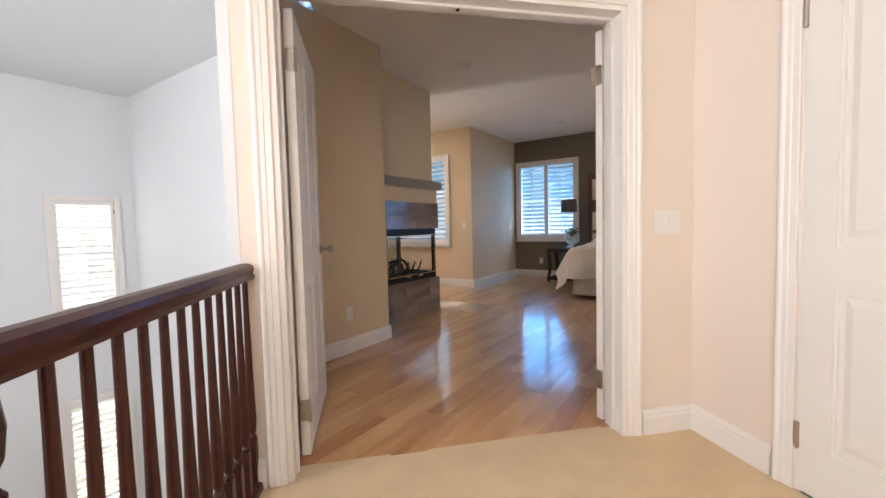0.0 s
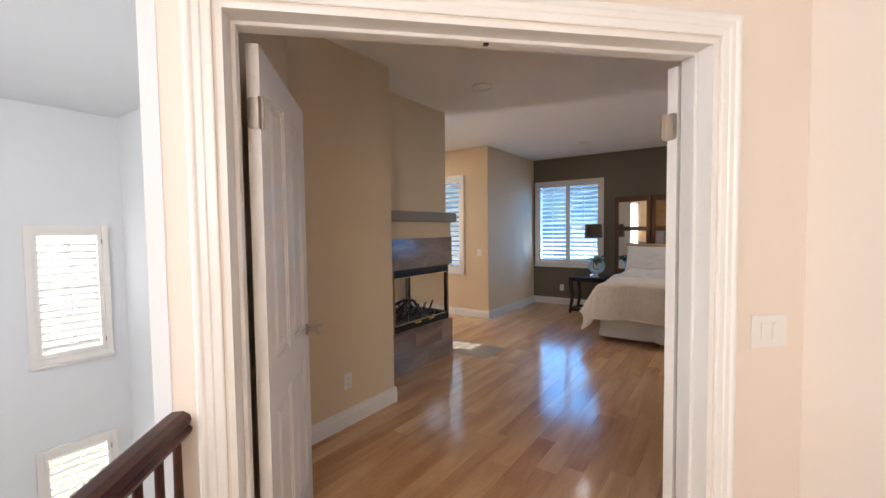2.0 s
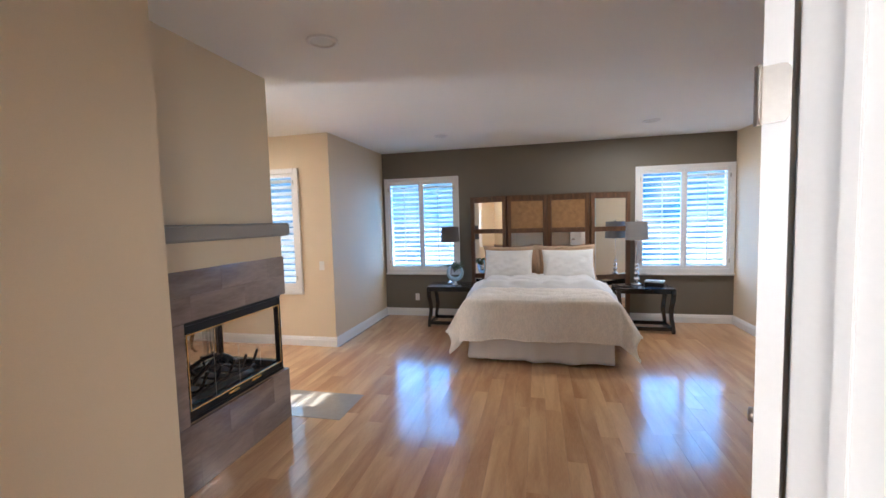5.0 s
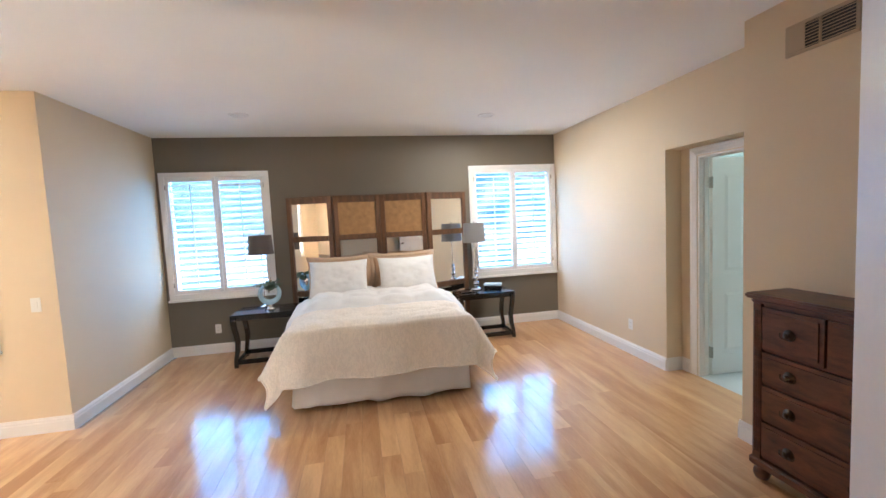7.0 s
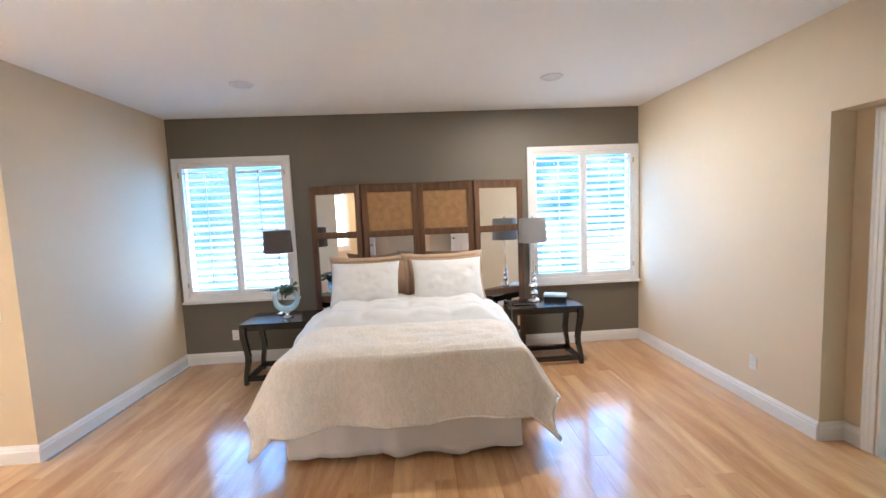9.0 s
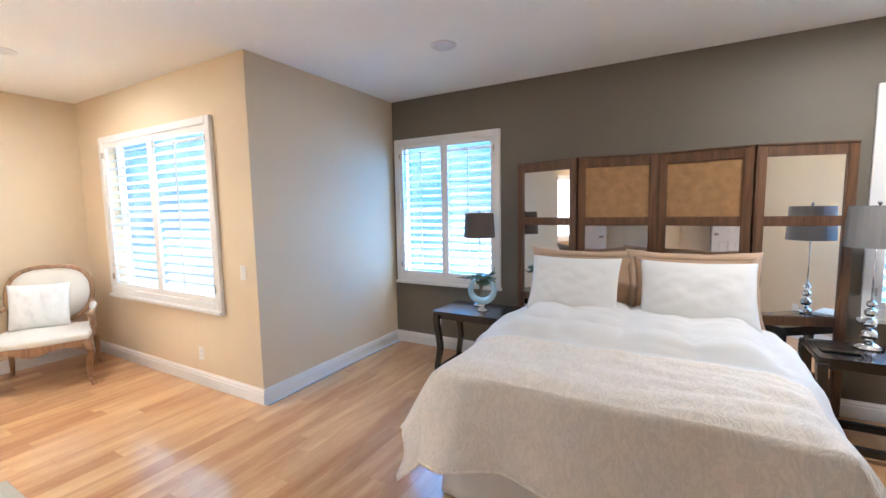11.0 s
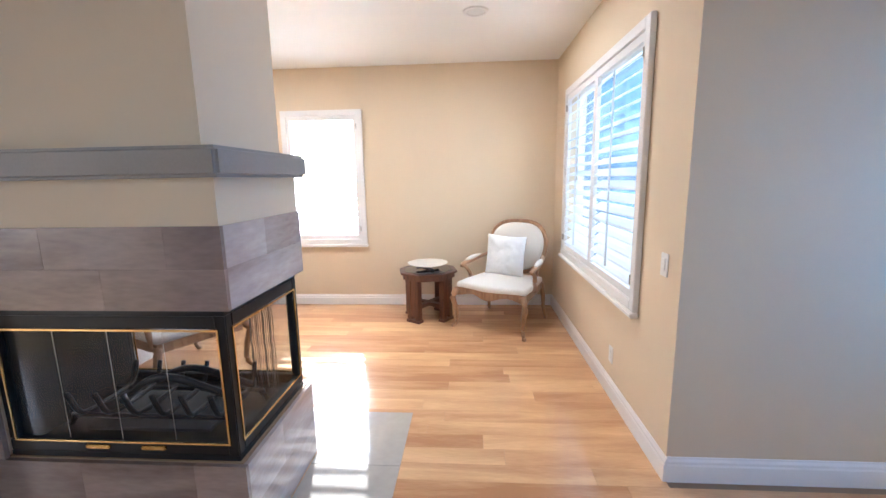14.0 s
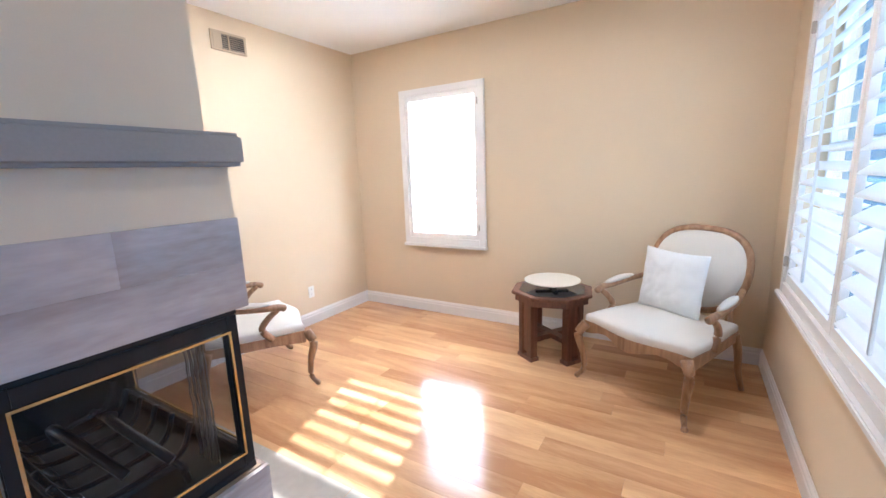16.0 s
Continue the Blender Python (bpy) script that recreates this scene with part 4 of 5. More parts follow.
# ---- folding screen used as a headboard ----
BROWN = wood("carved_brown_wood", (0.05, 0.022, 0.010), (0.19, 0.085, 0.035), 0.5)
CANE = material("gilded_woven_panel", (0.34, 0.18, 0.07), 0.6, vary=0.35, scale=14, grain=160, bump=0.4)
MIRROR = bpy.data.materials.new("mirror")
MIRROR.use_nodes = True
MIRROR.node_tree.nodes["Principled BSDF"].inputs["Metallic"].default_value = 1.0
MIRROR.node_tree.nodes["Principled BSDF"].inputs["Roughness"].default_value = 0.015
MIRROR.node_tree.nodes["Principled BSDF"].inputs["Base Color"].default_value = (0.86, 0.85, 0.82, 1)
screen = thing("folding_screen", "brown carved folding screen with mirrors and gilded panels behind the bed", "folding screen")
S0, S1, ST = -1.663, 0.709, 1.928
ws = 0.612
JOINTS = ((S0, 8.345), (S0 + 0.583, 8.158), (S0 + 1.186, 8.262), (S1 - 0.583, 8.158), (S1, 8.345))
for k in range(4):
    (xa, ya), (xb, yb) = JOINTS[k], JOINTS[k + 1]
    tilt = math.degrees(math.atan2(yb - ya, xb - xa))
    hw, fr = ws / 2 - 0.004, 0.062
    zs = (0.02, 0.62, 0.70, 1.36, 1.43, ST)
    lean = block("screen_panel", BROWN, screen, -hw + 0.02, hw - 0.02, 0.007, 0.015, 0.02, ST - 0.02)
    lean.matrix_basis = pose((xa + xb) / 2, (ya + yb) / 2, 0, 0, 0, tilt)
    for x0, x1 in ((-hw, -hw + fr), (hw - fr, hw)):
        bm = bmesh.new()
        box(bm, x0, x1, -0.018, 0.018, 0.001, ST)
        box(bm, x0 + 0.012, x1 - 0.012, -0.024, -0.018, 0.05, ST - 0.03)
        part("stile", bm, BROWN, lean)
    for z0, z1 in ((0.001, 0.09), (0.66, 0.73), (1.37, 1.44), (ST - 0.075, ST)):
        block("rail", BROWN, lean, -hw + fr, hw - fr, -0.020, 0.018, z0, z1, 0.006)
    block("cap", BROWN, lean, -hw - 0.004, hw + 0.004, -0.028, 0.022, ST, ST + 0.014, 0.004)
    for z0, z1, kind in ((0.09, 0.66, "m"), (0.73, 1.37, "m"), (1.44, ST - 0.075, "m" if k in (0, 3) else "c")):
        block("mirror" if kind == "m" else "woven_panel", MIRROR if kind == "m" else CANE, lean, -hw + fr, hw - fr, -0.006, 0.006, z0, z1, label="mirror glass" if kind == "m" else "gilded woven panel")

# ---- bedside tables ----
EBONY = material("black_lacquered_wood", (0.010, 0.009, 0.010), 0.22, vary=0.3, scale=8, grain=60, bump=0.02, coat=0.5)


def bedside_table(x0, x1, y0, y1, h, label):
    t = thing("bedside_table", label, "bedside table", pose((x0 + x1) / 2, (y0 + y1) / 2, 0), group="bedside tables")
    w, d = (x1 - x0) / 2, (y1 - y0) / 2
    block("tabletop", EBONY, t, -w, w, -d, d, h - 0.03, h, 0.006)
    block("apron", EBONY, t, -w + 0.03, w - 0.03, -d + 0.03, d - 0.03, h - 0.075, h - 0.031, 0.003)
    for sx in (-1, 1):
        for sy in (-1, 1):
            bm = bmesh.new()
            rings = []
            for z, inn, half in ((0.001, 0.026, 0.021), (0.05, 0.026, 0.021), (0.10, 0.030, 0.022), (h * 0.34, 0.050, 0.024), (h * 0.46, 0.056, 0.025), (h * 0.60, 0.046, 0.025), (h * 0.76, 0.030, 0.026), (h * 0.88, 0.026, 0.027), (h - 0.032, 0.027, 0.027)):
                cx, cy = sx * (w - inn), sy * (d - 0.4 * inn - 0.016)
                rings.append([bm.verts.new((cx + a * half, cy + b * half, z)) for a, b in ((-1, -1), (1, -1), (1, 1), (-1, 1))])
            for a, b in zip(rings, rings[1:]):
                for q in range(4):
                    bm.faces.new([a[q], a[(q + 1) % 4], b[(q + 1) % 4], b[q]])
            bm.faces.new(rings[0])
            bm.faces.new(rings[-1])
            bevelled(bm, 0.003, 1)
            part("leg", bm, EBONY, t)
    for a in ((-w + 0.03, w - 0.03, -d + 0.02, -d + 0.065), (-w + 0.03, w - 0.03, d - 0.065, d - 0.02), (-w + 0.02, -w + 0.065, -d + 0.066, d - 0.066), (w - 0.065, w - 0.02, -d + 0.066, d - 0.066)):
        block("stretcher", EBONY, t, *a, 0.035, 0.08, 0.004)
    return t


NH = 0.61
bedside_table(-2.25, -1.53, 7.67, 8.16, NH, "black lacquered bedside table with curved legs beneath the window")
bedside_table(0.42, 1.155, 7.70, 8.14, NH, "black lacquered bedside table with curved legs under lamp and box")

# ---- lamps ----
SHADE = cloth("grey_brown_linen", (0.11, 0.088, 0.078), weave=600)
SHADE2 = cloth("silver_grey_linen", (0.24, 0.225, 0.22), weave=600)
CHROME = material("polished_chrome", (0.75, 0.75, 0.76), 0.08, 1.0, vary=0.02, bump=0.0)
CRYSTAL = glass("clear_crystal", (0.90, 0.94, 0.96), 0.0, 0.8)
BULB = material("frosted_bulb", (0.85, 0.83, 0.78), 0.4, vary=0.01)


def table_lamp(x, y, z, top, bottom, r_top, r_bot, style, shade_mat, label):
    lamp = thing("table_lamp", label, "table lamp", pose(x, y, z + 0.001))
    t, b = top - z, bottom - z
    bm = bmesh.new()
    n = 32
    ring = [[bm.verts.new((r * math.cos(2 * math.pi * k / n), r * math.sin(2 * math.pi * k / n), h)) for k in range(n)] for r, h in ((r_bot, b), (r_top, t), (r_top - 0.003, t), (r_bot - 0.003, b))]
    for q in range(4):
        for k in range(n):
            bm.faces.new([ring[q][k], ring[q][(k + 1) % n], ring[(q + 1) % 4][(k + 1) % n], ring[(q + 1) % 4][k]])
    part("shade", bm, shade_mat, lamp, smooth=False)
    part("finial", lathe([(0.004, t - 0.02), (0.004, t + 0.005), (0.011, t + 0.012), (0.009, t + 0.024), (0.0, t + 0.03)], 12), CHROME, lamp, smooth=True)
    for q in range(3):
        a = q * 2.094
        rod("spider_arm", CHROME, lamp, [(0, 0, t - 0.015), ((r_top - 0.004) * math.cos(a), (r_top - 0.004) * math.sin(a), t - 0.005)], 0.002, 6)
    part("bulb", lathe([(0.012, b - 0.01), (0.016, b + 0.02), (0.03, b + 0.06), (0.03, b + 0.085), (0.0, b + 0.115)], 14), BULB, lamp, smooth=True)
    if style == "stem":
        part("foot", lathe([(0.0, 0), (0.062, 0), (0.062, 0.012), (0.02, 0.022), (0.008, 0.03)], 24), CHROME, lamp, smooth=True)
        rod("stem", CHROME, lamp, [(0, 0, 0.028), (0, 0, t - 0.02)], 0.005, 10)
    else:
        part("foot", lathe([(0.0, 0), (0.075, 0), (0.075, 0.012), (0.04, 0.03), (0.014, 0.045)], 24), CHROME, lamp, smooth=True)
        zc = 0.045
        for r in (0.040, 0.034, 0.029, 0.023):
            part("lamp_ball", lathe([(r * math.sin(math.pi * k / 10) + 0.002, zc + r * (1 - math.cos(math.pi * k / 10))) for k in range(11)], 20), CHROME, lamp, "polished silver ball", smooth=True)
            zc += 2 * r + 0.003
        rod("stem", CHROME, lamp, [(0, 0, zc - 0.004), (0, 0, t - 0.02)], 0.005, 10)
    return lamp


table_lamp(-1.95, 8.06, NH, 1.488, 1.258, 0.132, 0.145, "stem", SHADE, "slim table lamp with a grey-brown drum shade on the bedside table")
table_lamp(0.735, 8.03, NH, 1.505, 1.250, 0.138, 0.150, "balls", SHADE2, "table lamp of stacked silver balls with a silver-grey shade")

# ---- plant in a glass bowl, box ----
LEAF = material("eucalyptus_leaf", (0.10, 0.15, 0.09), 0.6, vary=0.3, scale=20, grain=80, bump=0.05, per_object=0.5)
STEM = material("plant_stem", (0.12, 0.09, 0.05), 0.7)
BLUEGLASS = material("pale_blue_glass", (0.48, 0.66, 0.74), 0.08, vary=0.12, scale=12, bump=0.0, coat=0.6)
bowl = thing("glass_bowl", "pale blue glass bowl on a silver foot on the bedside table", "bowl", pose(-1.85, 7.89, NH + 0.001, 0, 0, 14))
bm = bmesh.new()
n, rings = 40, []
for k in range(n + 1):
    # a thick crescent, open at the top, its horns thinner than its belly
    q = k / n
    a = radians(90 + 32 + (360 - 64) * q)
    fat = 0.016 + 0.017 * math.sin(math.pi * q)
    cx, cz = (0.132 - fat) * math.cos(a), (0.132 - fat) * math.sin(a) + 0.182
    rings.append([bm.verts.new((cx + fat * math.cos(b) * math.cos(a), 0.034 * math.sin(b), cz + fat * math.cos(b) * math.sin(a))) for b in (2 * math.pi * p / 12 for p in range(12))])
for a, b in zip(rings, rings[1:]):
    for p in range(12):
        bm.faces.new([a[p], a[(p + 1) % 12], b[(p + 1) % 12], b[p]])
bm.faces.new(rings[0])
bm.faces.new(rings[-1])
part("bowl_body", bm, BLUEGLASS, bowl, smooth=True)
bm = bmesh.new()
disc = [[bm.verts.new((0.098 * math.cos(2 * math.pi * k / 32), y, 0.170 + 0.085 * math.sin(2 * math.pi * k / 32))) for k in range(32)] for y in (-0.012, 0.012)]
for k in range(32):
    bm.faces.new([disc[0][k], disc[0][(k + 1) % 32], disc[1][(k + 1) % 32], disc[1][k]])
bm.faces.new(disc[0])
bm.faces.new(disc[1])
part("bowl_wall", bm, CRYSTAL, bowl, "clear glass side of the bowl")
part("foot", lathe([(0.0, 0.0), (0.055, 0.0), (0.055, 0.008), (0.03, 0.02), (0.022, 0.036), (0.034, 0.056), (0.0, 0.057)], 24), CHROME, bowl, "small silver foot", smooth=True)
plant = thing("plant", "sprigs of grey-green leaves in the glass bowl", "plant", pose(-1.86, 7.895, NH + 0.25))
leaf_mesh = None
rng = random.Random(3)
for q in range(11):
    ang = rng.uniform(0, 6.28)
    reach, rise = rng.uniform(0.10, 0.24), rng.uniform(-0.02, 0.11)
    pts = spline([(0, 0, -0.06), (0.3 * reach * math.cos(ang), 0.3 * reach * math.sin(ang), rise * 0.6), (reach * math.cos(ang), reach * 0.7 * math.sin(ang), rise)], 5)
    rod("stem", STEM, plant, pts, [0.0028] * (len(pts) - 1) + [0.001], 5)
    for p in pts[3:]:
        for s in (-1, 1):
            if leaf_mesh is None:
                lb = bmesh.new()
                sh = [(0, 0, 0), (0.012, 0.013, 0.003), (0.032, 0.015, 0.002), (0.05, 0, -0.004), (0.032, -0.015, 0.002), (0.012, -0.013, 0.003)]
                vs = [lb.verts.new(c) for c in sh]
                lb.faces.new([vs[0], vs[1], vs[2], vs[3]])
                lb.faces.new([vs[0], vs[3], vs[4], vs[5]])
                leaf_mesh = bpy.data.meshes.new("leaf")
                lb.to_mesh(leaf_mesh)
                lb.free()
                leaf_mesh.materials.append(LEAF)
            o = new("leaf", leaf_mesh)
            o.parent = plant
            o.matrix_basis = pose(*p, rng.uniform(-50, 50), rng.uniform(-50, 20), math.degrees(ang) + s * rng.uniform(30, 80)) @ Matrix.Scale(rng.uniform(0.7, 1.15), 4)
jar = thing("keepsake_box", "low dark box with a pale glass lid on the bedside table", "box", pose(0.965, 8.01, NH + 0.001, 0, 0, -24))
block("box_body", EBONY, jar, -0.112, 0.112, -0.068, 0.068, 0.0, 0.045, 0.004)
block("lid", material("pale_glass_lid", (0.55, 0.66, 0.72), 0.15, vary=0.1), jar, -0.12, 0.12, -0.075, 0.075, 0.0455, 0.070, 0.006)
tray = thing("remote_tray", "small dark tray on the bedside table", "tray", pose(0.56, 7.88, NH + 0.001))
block("tray_base", EBONY, tray, -0.09, 0.09, -0.05, 0.05, 0, 0.008, 0.003)
block("tray_rim", CHROME, tray, -0.09, 0.09, -0.05, -0.045, 0.0085, 0.02, 0.002)

# ---- dresser ----
CHERRY = wood("dark_cherry_wood", (0.028, 0.009, 0.005), (0.19, 0.060, 0.026), 0.42, axis="y", stretch=4, coat=0.2, scale=26)
dr = thing("dresser", "tall dark cherry chest of drawers against the wall", "dresser", pose(1.405, 3.87, 0))
DD, DWd, DH = 0.285, 0.80, 1.085                # local: front at x = 0, y along the front
block("body", CHERRY, dr, 0.02, DD, 0.03, DWd - 0.03, 0.13, DH - 0.035, 0.003)
block("top", CHERRY, dr, -0.02, DD + 0.005, 0.0, DWd + 0.012, DH - 0.03, DH, 0.009, segments=3)
block("cornice", CHERRY, dr, -0.004, DD, 0.016, DWd - 0.014, DH - 0.055, DH - 0.031, 0.008)
block("plinth", CHERRY, dr, -0.012, DD, 0.012, DWd - 0.012, 0.085, 0.135, 0.010, segments=3)
for y in (0.055, DWd - 0.055):
    for x in (0.04, DD - 0.05):
        part("foot", lathe([(0.02, 0.001), (0.032, 0.006), (0.042, 0.03), (0.040, 0.055), (0.024, 0.07), (0.034, 0.08), (0.034, 0.086)], 16, x, y), CHERRY, dr, smooth=True)
for y in (0.03, DWd - 0.075):
    bm = bmesh.new()
    box(bm, 0.0, 0.019, y, y + 0.045, 0.136, DH - 0.056)
    for q in range(3):
        tube(bm, [(-0.001, y + 0.012 + q * 0.0105, 0.17), (-0.001, y + 0.012 + q * 0.0105, DH - 0.09)], 0.004, 6)
    part("corner_post", bm, CHERRY, dr)
zr = [0.15, 0.37, 0.58, 0.77, DH - 0.06]
for k in range(4):
    spans = ((0.08, DWd - 0.08),) if k < 3 else ((0.08, DWd / 2 - 0.008), (DWd / 2 + 0.008, DWd - 0.08))
    for y0, y1 in spans:
        bm = bmesh.new()
        z0, z1 = zr[k] + 0.006, zr[k + 1] - 0.012
        box(bm, 0.002, 0.0195, y0, y1, z0, z1)
        box(bm, -0.006, 0.002, y0 + 0.022, y1 - 0.022, z0 + 0.022, z1 - 0.022)
        dw = part("drawer", bm, CHERRY, dr)
        for yc in ((y0 + 0.16, y1 - 0.16) if k < 3 else ((y0 + y1) / 2,)):
            hb = lathe([(0.0, 0), (0.03, 0.0), (0.032, 0.003), (0.012, 0.008), (0.010, 0.018), (0.016, 0.026), (0.0, 0.03)], 12)
            bmesh.ops.transform(hb, matrix=pose(-0.0065, yc, (z0 + z1) / 2, 0, -90, 0), verts=hb.verts)
            part("drawer_pull", hb, BRONZE, dw, "dark bronze drawer pull", smooth=True)
            rod("drawer_bail", BRONZE, dw, spline([(-0.02, yc - 0.04, (z0 + z1) / 2 + 0.006), (-0.026, yc - 0.03, (z0 + z1) / 2 - 0.018), (-0.026, yc + 0.03, (z0 + z1) / 2 - 0.018), (-0.02, yc + 0.04, (z0 + z1) / 2 + 0.006)], 4), 0.003, 6)


# ---- sitting area ----
OAKC = wood("carved_walnut", (0.20, 0.095, 0.040), (0.47, 0.27, 0.14), 0.4, coat=0.25)
CREAM = cloth("cream_upholstery", (0.72, 0.66, 0.58), weave=700)
WHITEC = cloth("white_cushion_cover", (0.80, 0.79, 0.77), weave=700)


def bump_pad(bm, outline, z0, z1, dome, steps=7):
    """A padded cushion from an outline in x, y: straight sides, domed top."""
    c = Vector((sum(p[0] for p in outline) / len(outline), sum(p[1] for p in outline) / len(outline)))
    rings = []
    prof = [(0.97, z0), (1.0, z0 + (z1 - z0) * 0.35), (0.995, z1 - 0.012), (0.965, z1)] + [(0.965 * (1 - k / steps), z1 + dome * math.sin(math.pi / 2 * k / steps)) for k in range(1, steps)]
    for s, z in prof:
        rings.append([bm.verts.new((c.x + (p[0] - c.x) * s, c.y + (p[1] - c.y) * s, z)) for p in outline])
    n = len(outline)
    for a, b in zip(rings, rings[1:]):
        for k in range(n):
            bm.faces.new([a[k], a[(k + 1) % n], b[(k + 1) % n], b[k]])
    bm.faces.new(rings[0])
    bm.faces.new(rings[-1])


def armchair(m, label):
    """Local: the front faces -y."""
    ch = thing("armchair", label, "armchair", m, group="carved armchairs")
    fw, bw, fd, bd, sh = 0.365, 0.315, -0.335, 0.30, 0.41
    outline = []
    for k in range(13):
        u = -1 + 2 * k / 12
        outline.append((u * fw, fd - 0.035 * math.cos(u * math.pi) * (1 - abs(u) * 0.3) + 0.012))
    outline += [(fw * 0.99, -0.1), (fw * 0.93, 0.08), (bw, bd)] + [(bw * u, bd + 0.01) for u in (0.5, 0, -0.5)] + [(-bw, bd), (-fw * 0.93, 0.08), (-fw * 0.99, -0.1)]
    bm = bmesh.new()
    bump_pad(bm, outline, sh - 0.01, sh + 0.055, 0.035)
    part("seat", bm, CREAM, ch, "cream upholstered seat", smooth=True)
    # seat rails with a serpentine lower edge
    bm = bmesh.new()
    n = len(outline)
    top = [bm.verts.new((x * 1.01, y * 1.01, sh + 0.004)) for x, y in outline]
    low = []
    for i, (x, y) in enumerate(outline):
        u = x / fw
        dip = 0.062 + (0.022 * math.cos(u * math.pi * 2) if i < 13 else 0.0)
        low.append(bm.verts.new((x * 1.0, y * 1.0, sh - dip)))
    tin = [bm.verts.new((x * 0.93, y * 0.93, sh + 0.004)) for x, y in outline]
    lin = [bm.verts.new((x * 0.93, y * 0.93, sh - 0.05)) for x, y in outline]
    for A_, B_ in ((top, low), (low, lin), (lin, tin), (tin, top)):
        for k in range(n):
            bm.faces.new([A_[k], A_[(k + 1) % n], B_[(k + 1) % n], B_[k]])
    part("seat_rail", bm, OAKC, ch, smooth=False)
    for s in (-1, 1):
        pts = spline([(s * (fw - 0.02), fd + 0.02, sh - 0.01), (s * (fw + 0.018), fd - 0.012, sh - 0.09), (s * (fw - 0.005), fd + 0.012, sh - 0.22), (s * (fw - 0.012), fd + 0.018, 0.07), (s * (fw + 0.012), fd - 0.012, 0.018), (s * (fw + 0.02), fd - 0.022, 0.012)], 5)
        k = len(pts) - 1
        rod("leg", OAKC, ch, pts, [0.034 - 0.019 * min(1, i / (k * 0.72)) + (0.006 if i > k * 0.85 else 0) for i in range(k + 1)], 10)
        part("leg_foot", lathe([(0.008, 0.0005), (0.018, 0.004), (0.02, 0.014), (0.012, 0.024)], 10, s * (fw + 0.016), fd - 0.016), OAKC, ch, smooth=True)
        pts = spline([(s * (bw - 0.01), bd - 0.01, sh - 0.02), (s * (bw + 0.002), bd + 0.02, sh - 0.14), (s * (bw + 0.005), bd + 0.035, 0.14), (s * (bw + 0.02), bd + 0.075, 0.001)], 5)
        k = len(pts) - 1
        rod("leg", OAKC, ch, pts, [0.028 - 0.012 * i / k for i in range(k + 1)], 10)
        # arm, its support and its pad
        pts = spline([(s * 0.30, 0.35, 0.67), (s * 0.345, 0.19, 0.65), (s * 0.37, -0.02, 0.628), (s * 0.378, -0.13, 0.622), (s * 0.37, -0.19, 0.602)], 6)
        k = len(pts) - 1
        rod("arm", OAKC, ch, pts, [0.018 + 0.006 * (i / k) for i in range(k)] + [0.014], 10)
        pts = spline([(s * 0.37, -0.14, 0.605), (s * 0.366, -0.07, 0.55), (s * 0.355, -0.03, 0.48), (s * 0.362, -0.09, 0.40)], 6)
        rod("arm_support", OAKC, ch, pts, [0.018 + 0.007 * i / (len(pts) - 1) for i in range(len(pts))], 10)
        pts = spline([(s * 0.345, 0.17, 0.675), (s * 0.364, 0.05, 0.666), (s * 0.374, -0.09, 0.65)], 8)
        k = len(pts) - 1
        rod("arm_pad", CREAM, ch, pts, [max(0.006, 0.03 * math.sin(math.pi * (0.04 + 0.92 * i / k)) ** 0.5) for i in range(k + 1)], 12, "cream padded arm rest", squash=0.62)
    # the cartouche back, leaning
    back = pose(0, bd + 0.005, sh + 0.03, -13, 0, 0)
    ring, pad = [], []
    nn = 44
    for k in range(nn):
        a = 2 * math.pi * k / nn
        ca, sa = math.cos(a), math.sin(a)
        x = 0.318 * (abs(ca) ** 0.72) * (1 if ca > 0 else -1) * (1 - 0.10 * max(0.0, -sa))
        z = 0.325 + 0.275 * (abs(sa) ** 0.80) * (1 if sa > 0 else -1)
        ring.append(Vector((x, 0.015 * (x / 0.32) ** 2 * -1, z)))
    bm = bmesh.new()
    prev, first, sides = None, None, 10
    for k in range(nn):
        p = ring[k]
        way = (ring[(k + 1) % nn] - ring[k - 1]).normalized()
        o = way.cross(Vector((0, 1, 0))).normalized()
        cur = [bm.verts.new(p + o * (0.023 * math.cos(2 * math.pi * q / sides)) + Vector((0, 0.019 * math.sin(2 * math.pi * q / sides), 0))) for q in range(sides)]
        if prev:
            for q in range(sides):
                bm.faces.new([prev[q], prev[(q + 1) % sides], cur[(q + 1) % sides], cur[q]])
        else:
            first = cur
        prev = cur
    for q in range(sides):
        bm.faces.new([prev[q], prev[(q + 1) % sides], first[(q + 1) % sides], first[q]])
    bmesh.ops.transform(bm, matrix=back, verts=bm.verts)
    part("back_frame", bm, OAKC, ch, "carved walnut back frame", smooth=True)
    bm = bmesh.new()
    rings = []
    for s, d in ((0.95, 0.0), (0.93, -0.016), (0.8, -0.032), (0.5, -0.042), (0.2, -0.045)):
        rings.append([bm.verts.new((p.x * s, p.y + d, 0.32 + (p.z - 0.32) * s)) for p in ring])
    rb = [bm.verts.new((p.x * 0.95, p.y + 0.014, 0.32 + (p.z - 0.32) * 0.95)) for p in ring]
    for a, b in zip([rb] + rings, rings):
        for k in range(nn):
            bm.faces.new([a[k], a[(k + 1) % nn], b[(k + 1) % nn], b[k]])
    bm.faces.new(rings[-1])
    bm.faces.new(rb)
    bmesh.ops.transform(bm, matrix=back, verts=bm.verts)
    part("back_pad", bm, CREAM, ch, "cream upholstered back", smooth=True)
    for s in (-1, 1):
        rod("back_post", OAKC, ch, [(s * 0.25, bd + 0.0, sh - 0.03), (s * 0.25, bd + 0.02, sh + 0.12)], 0.021, 8)
    return ch


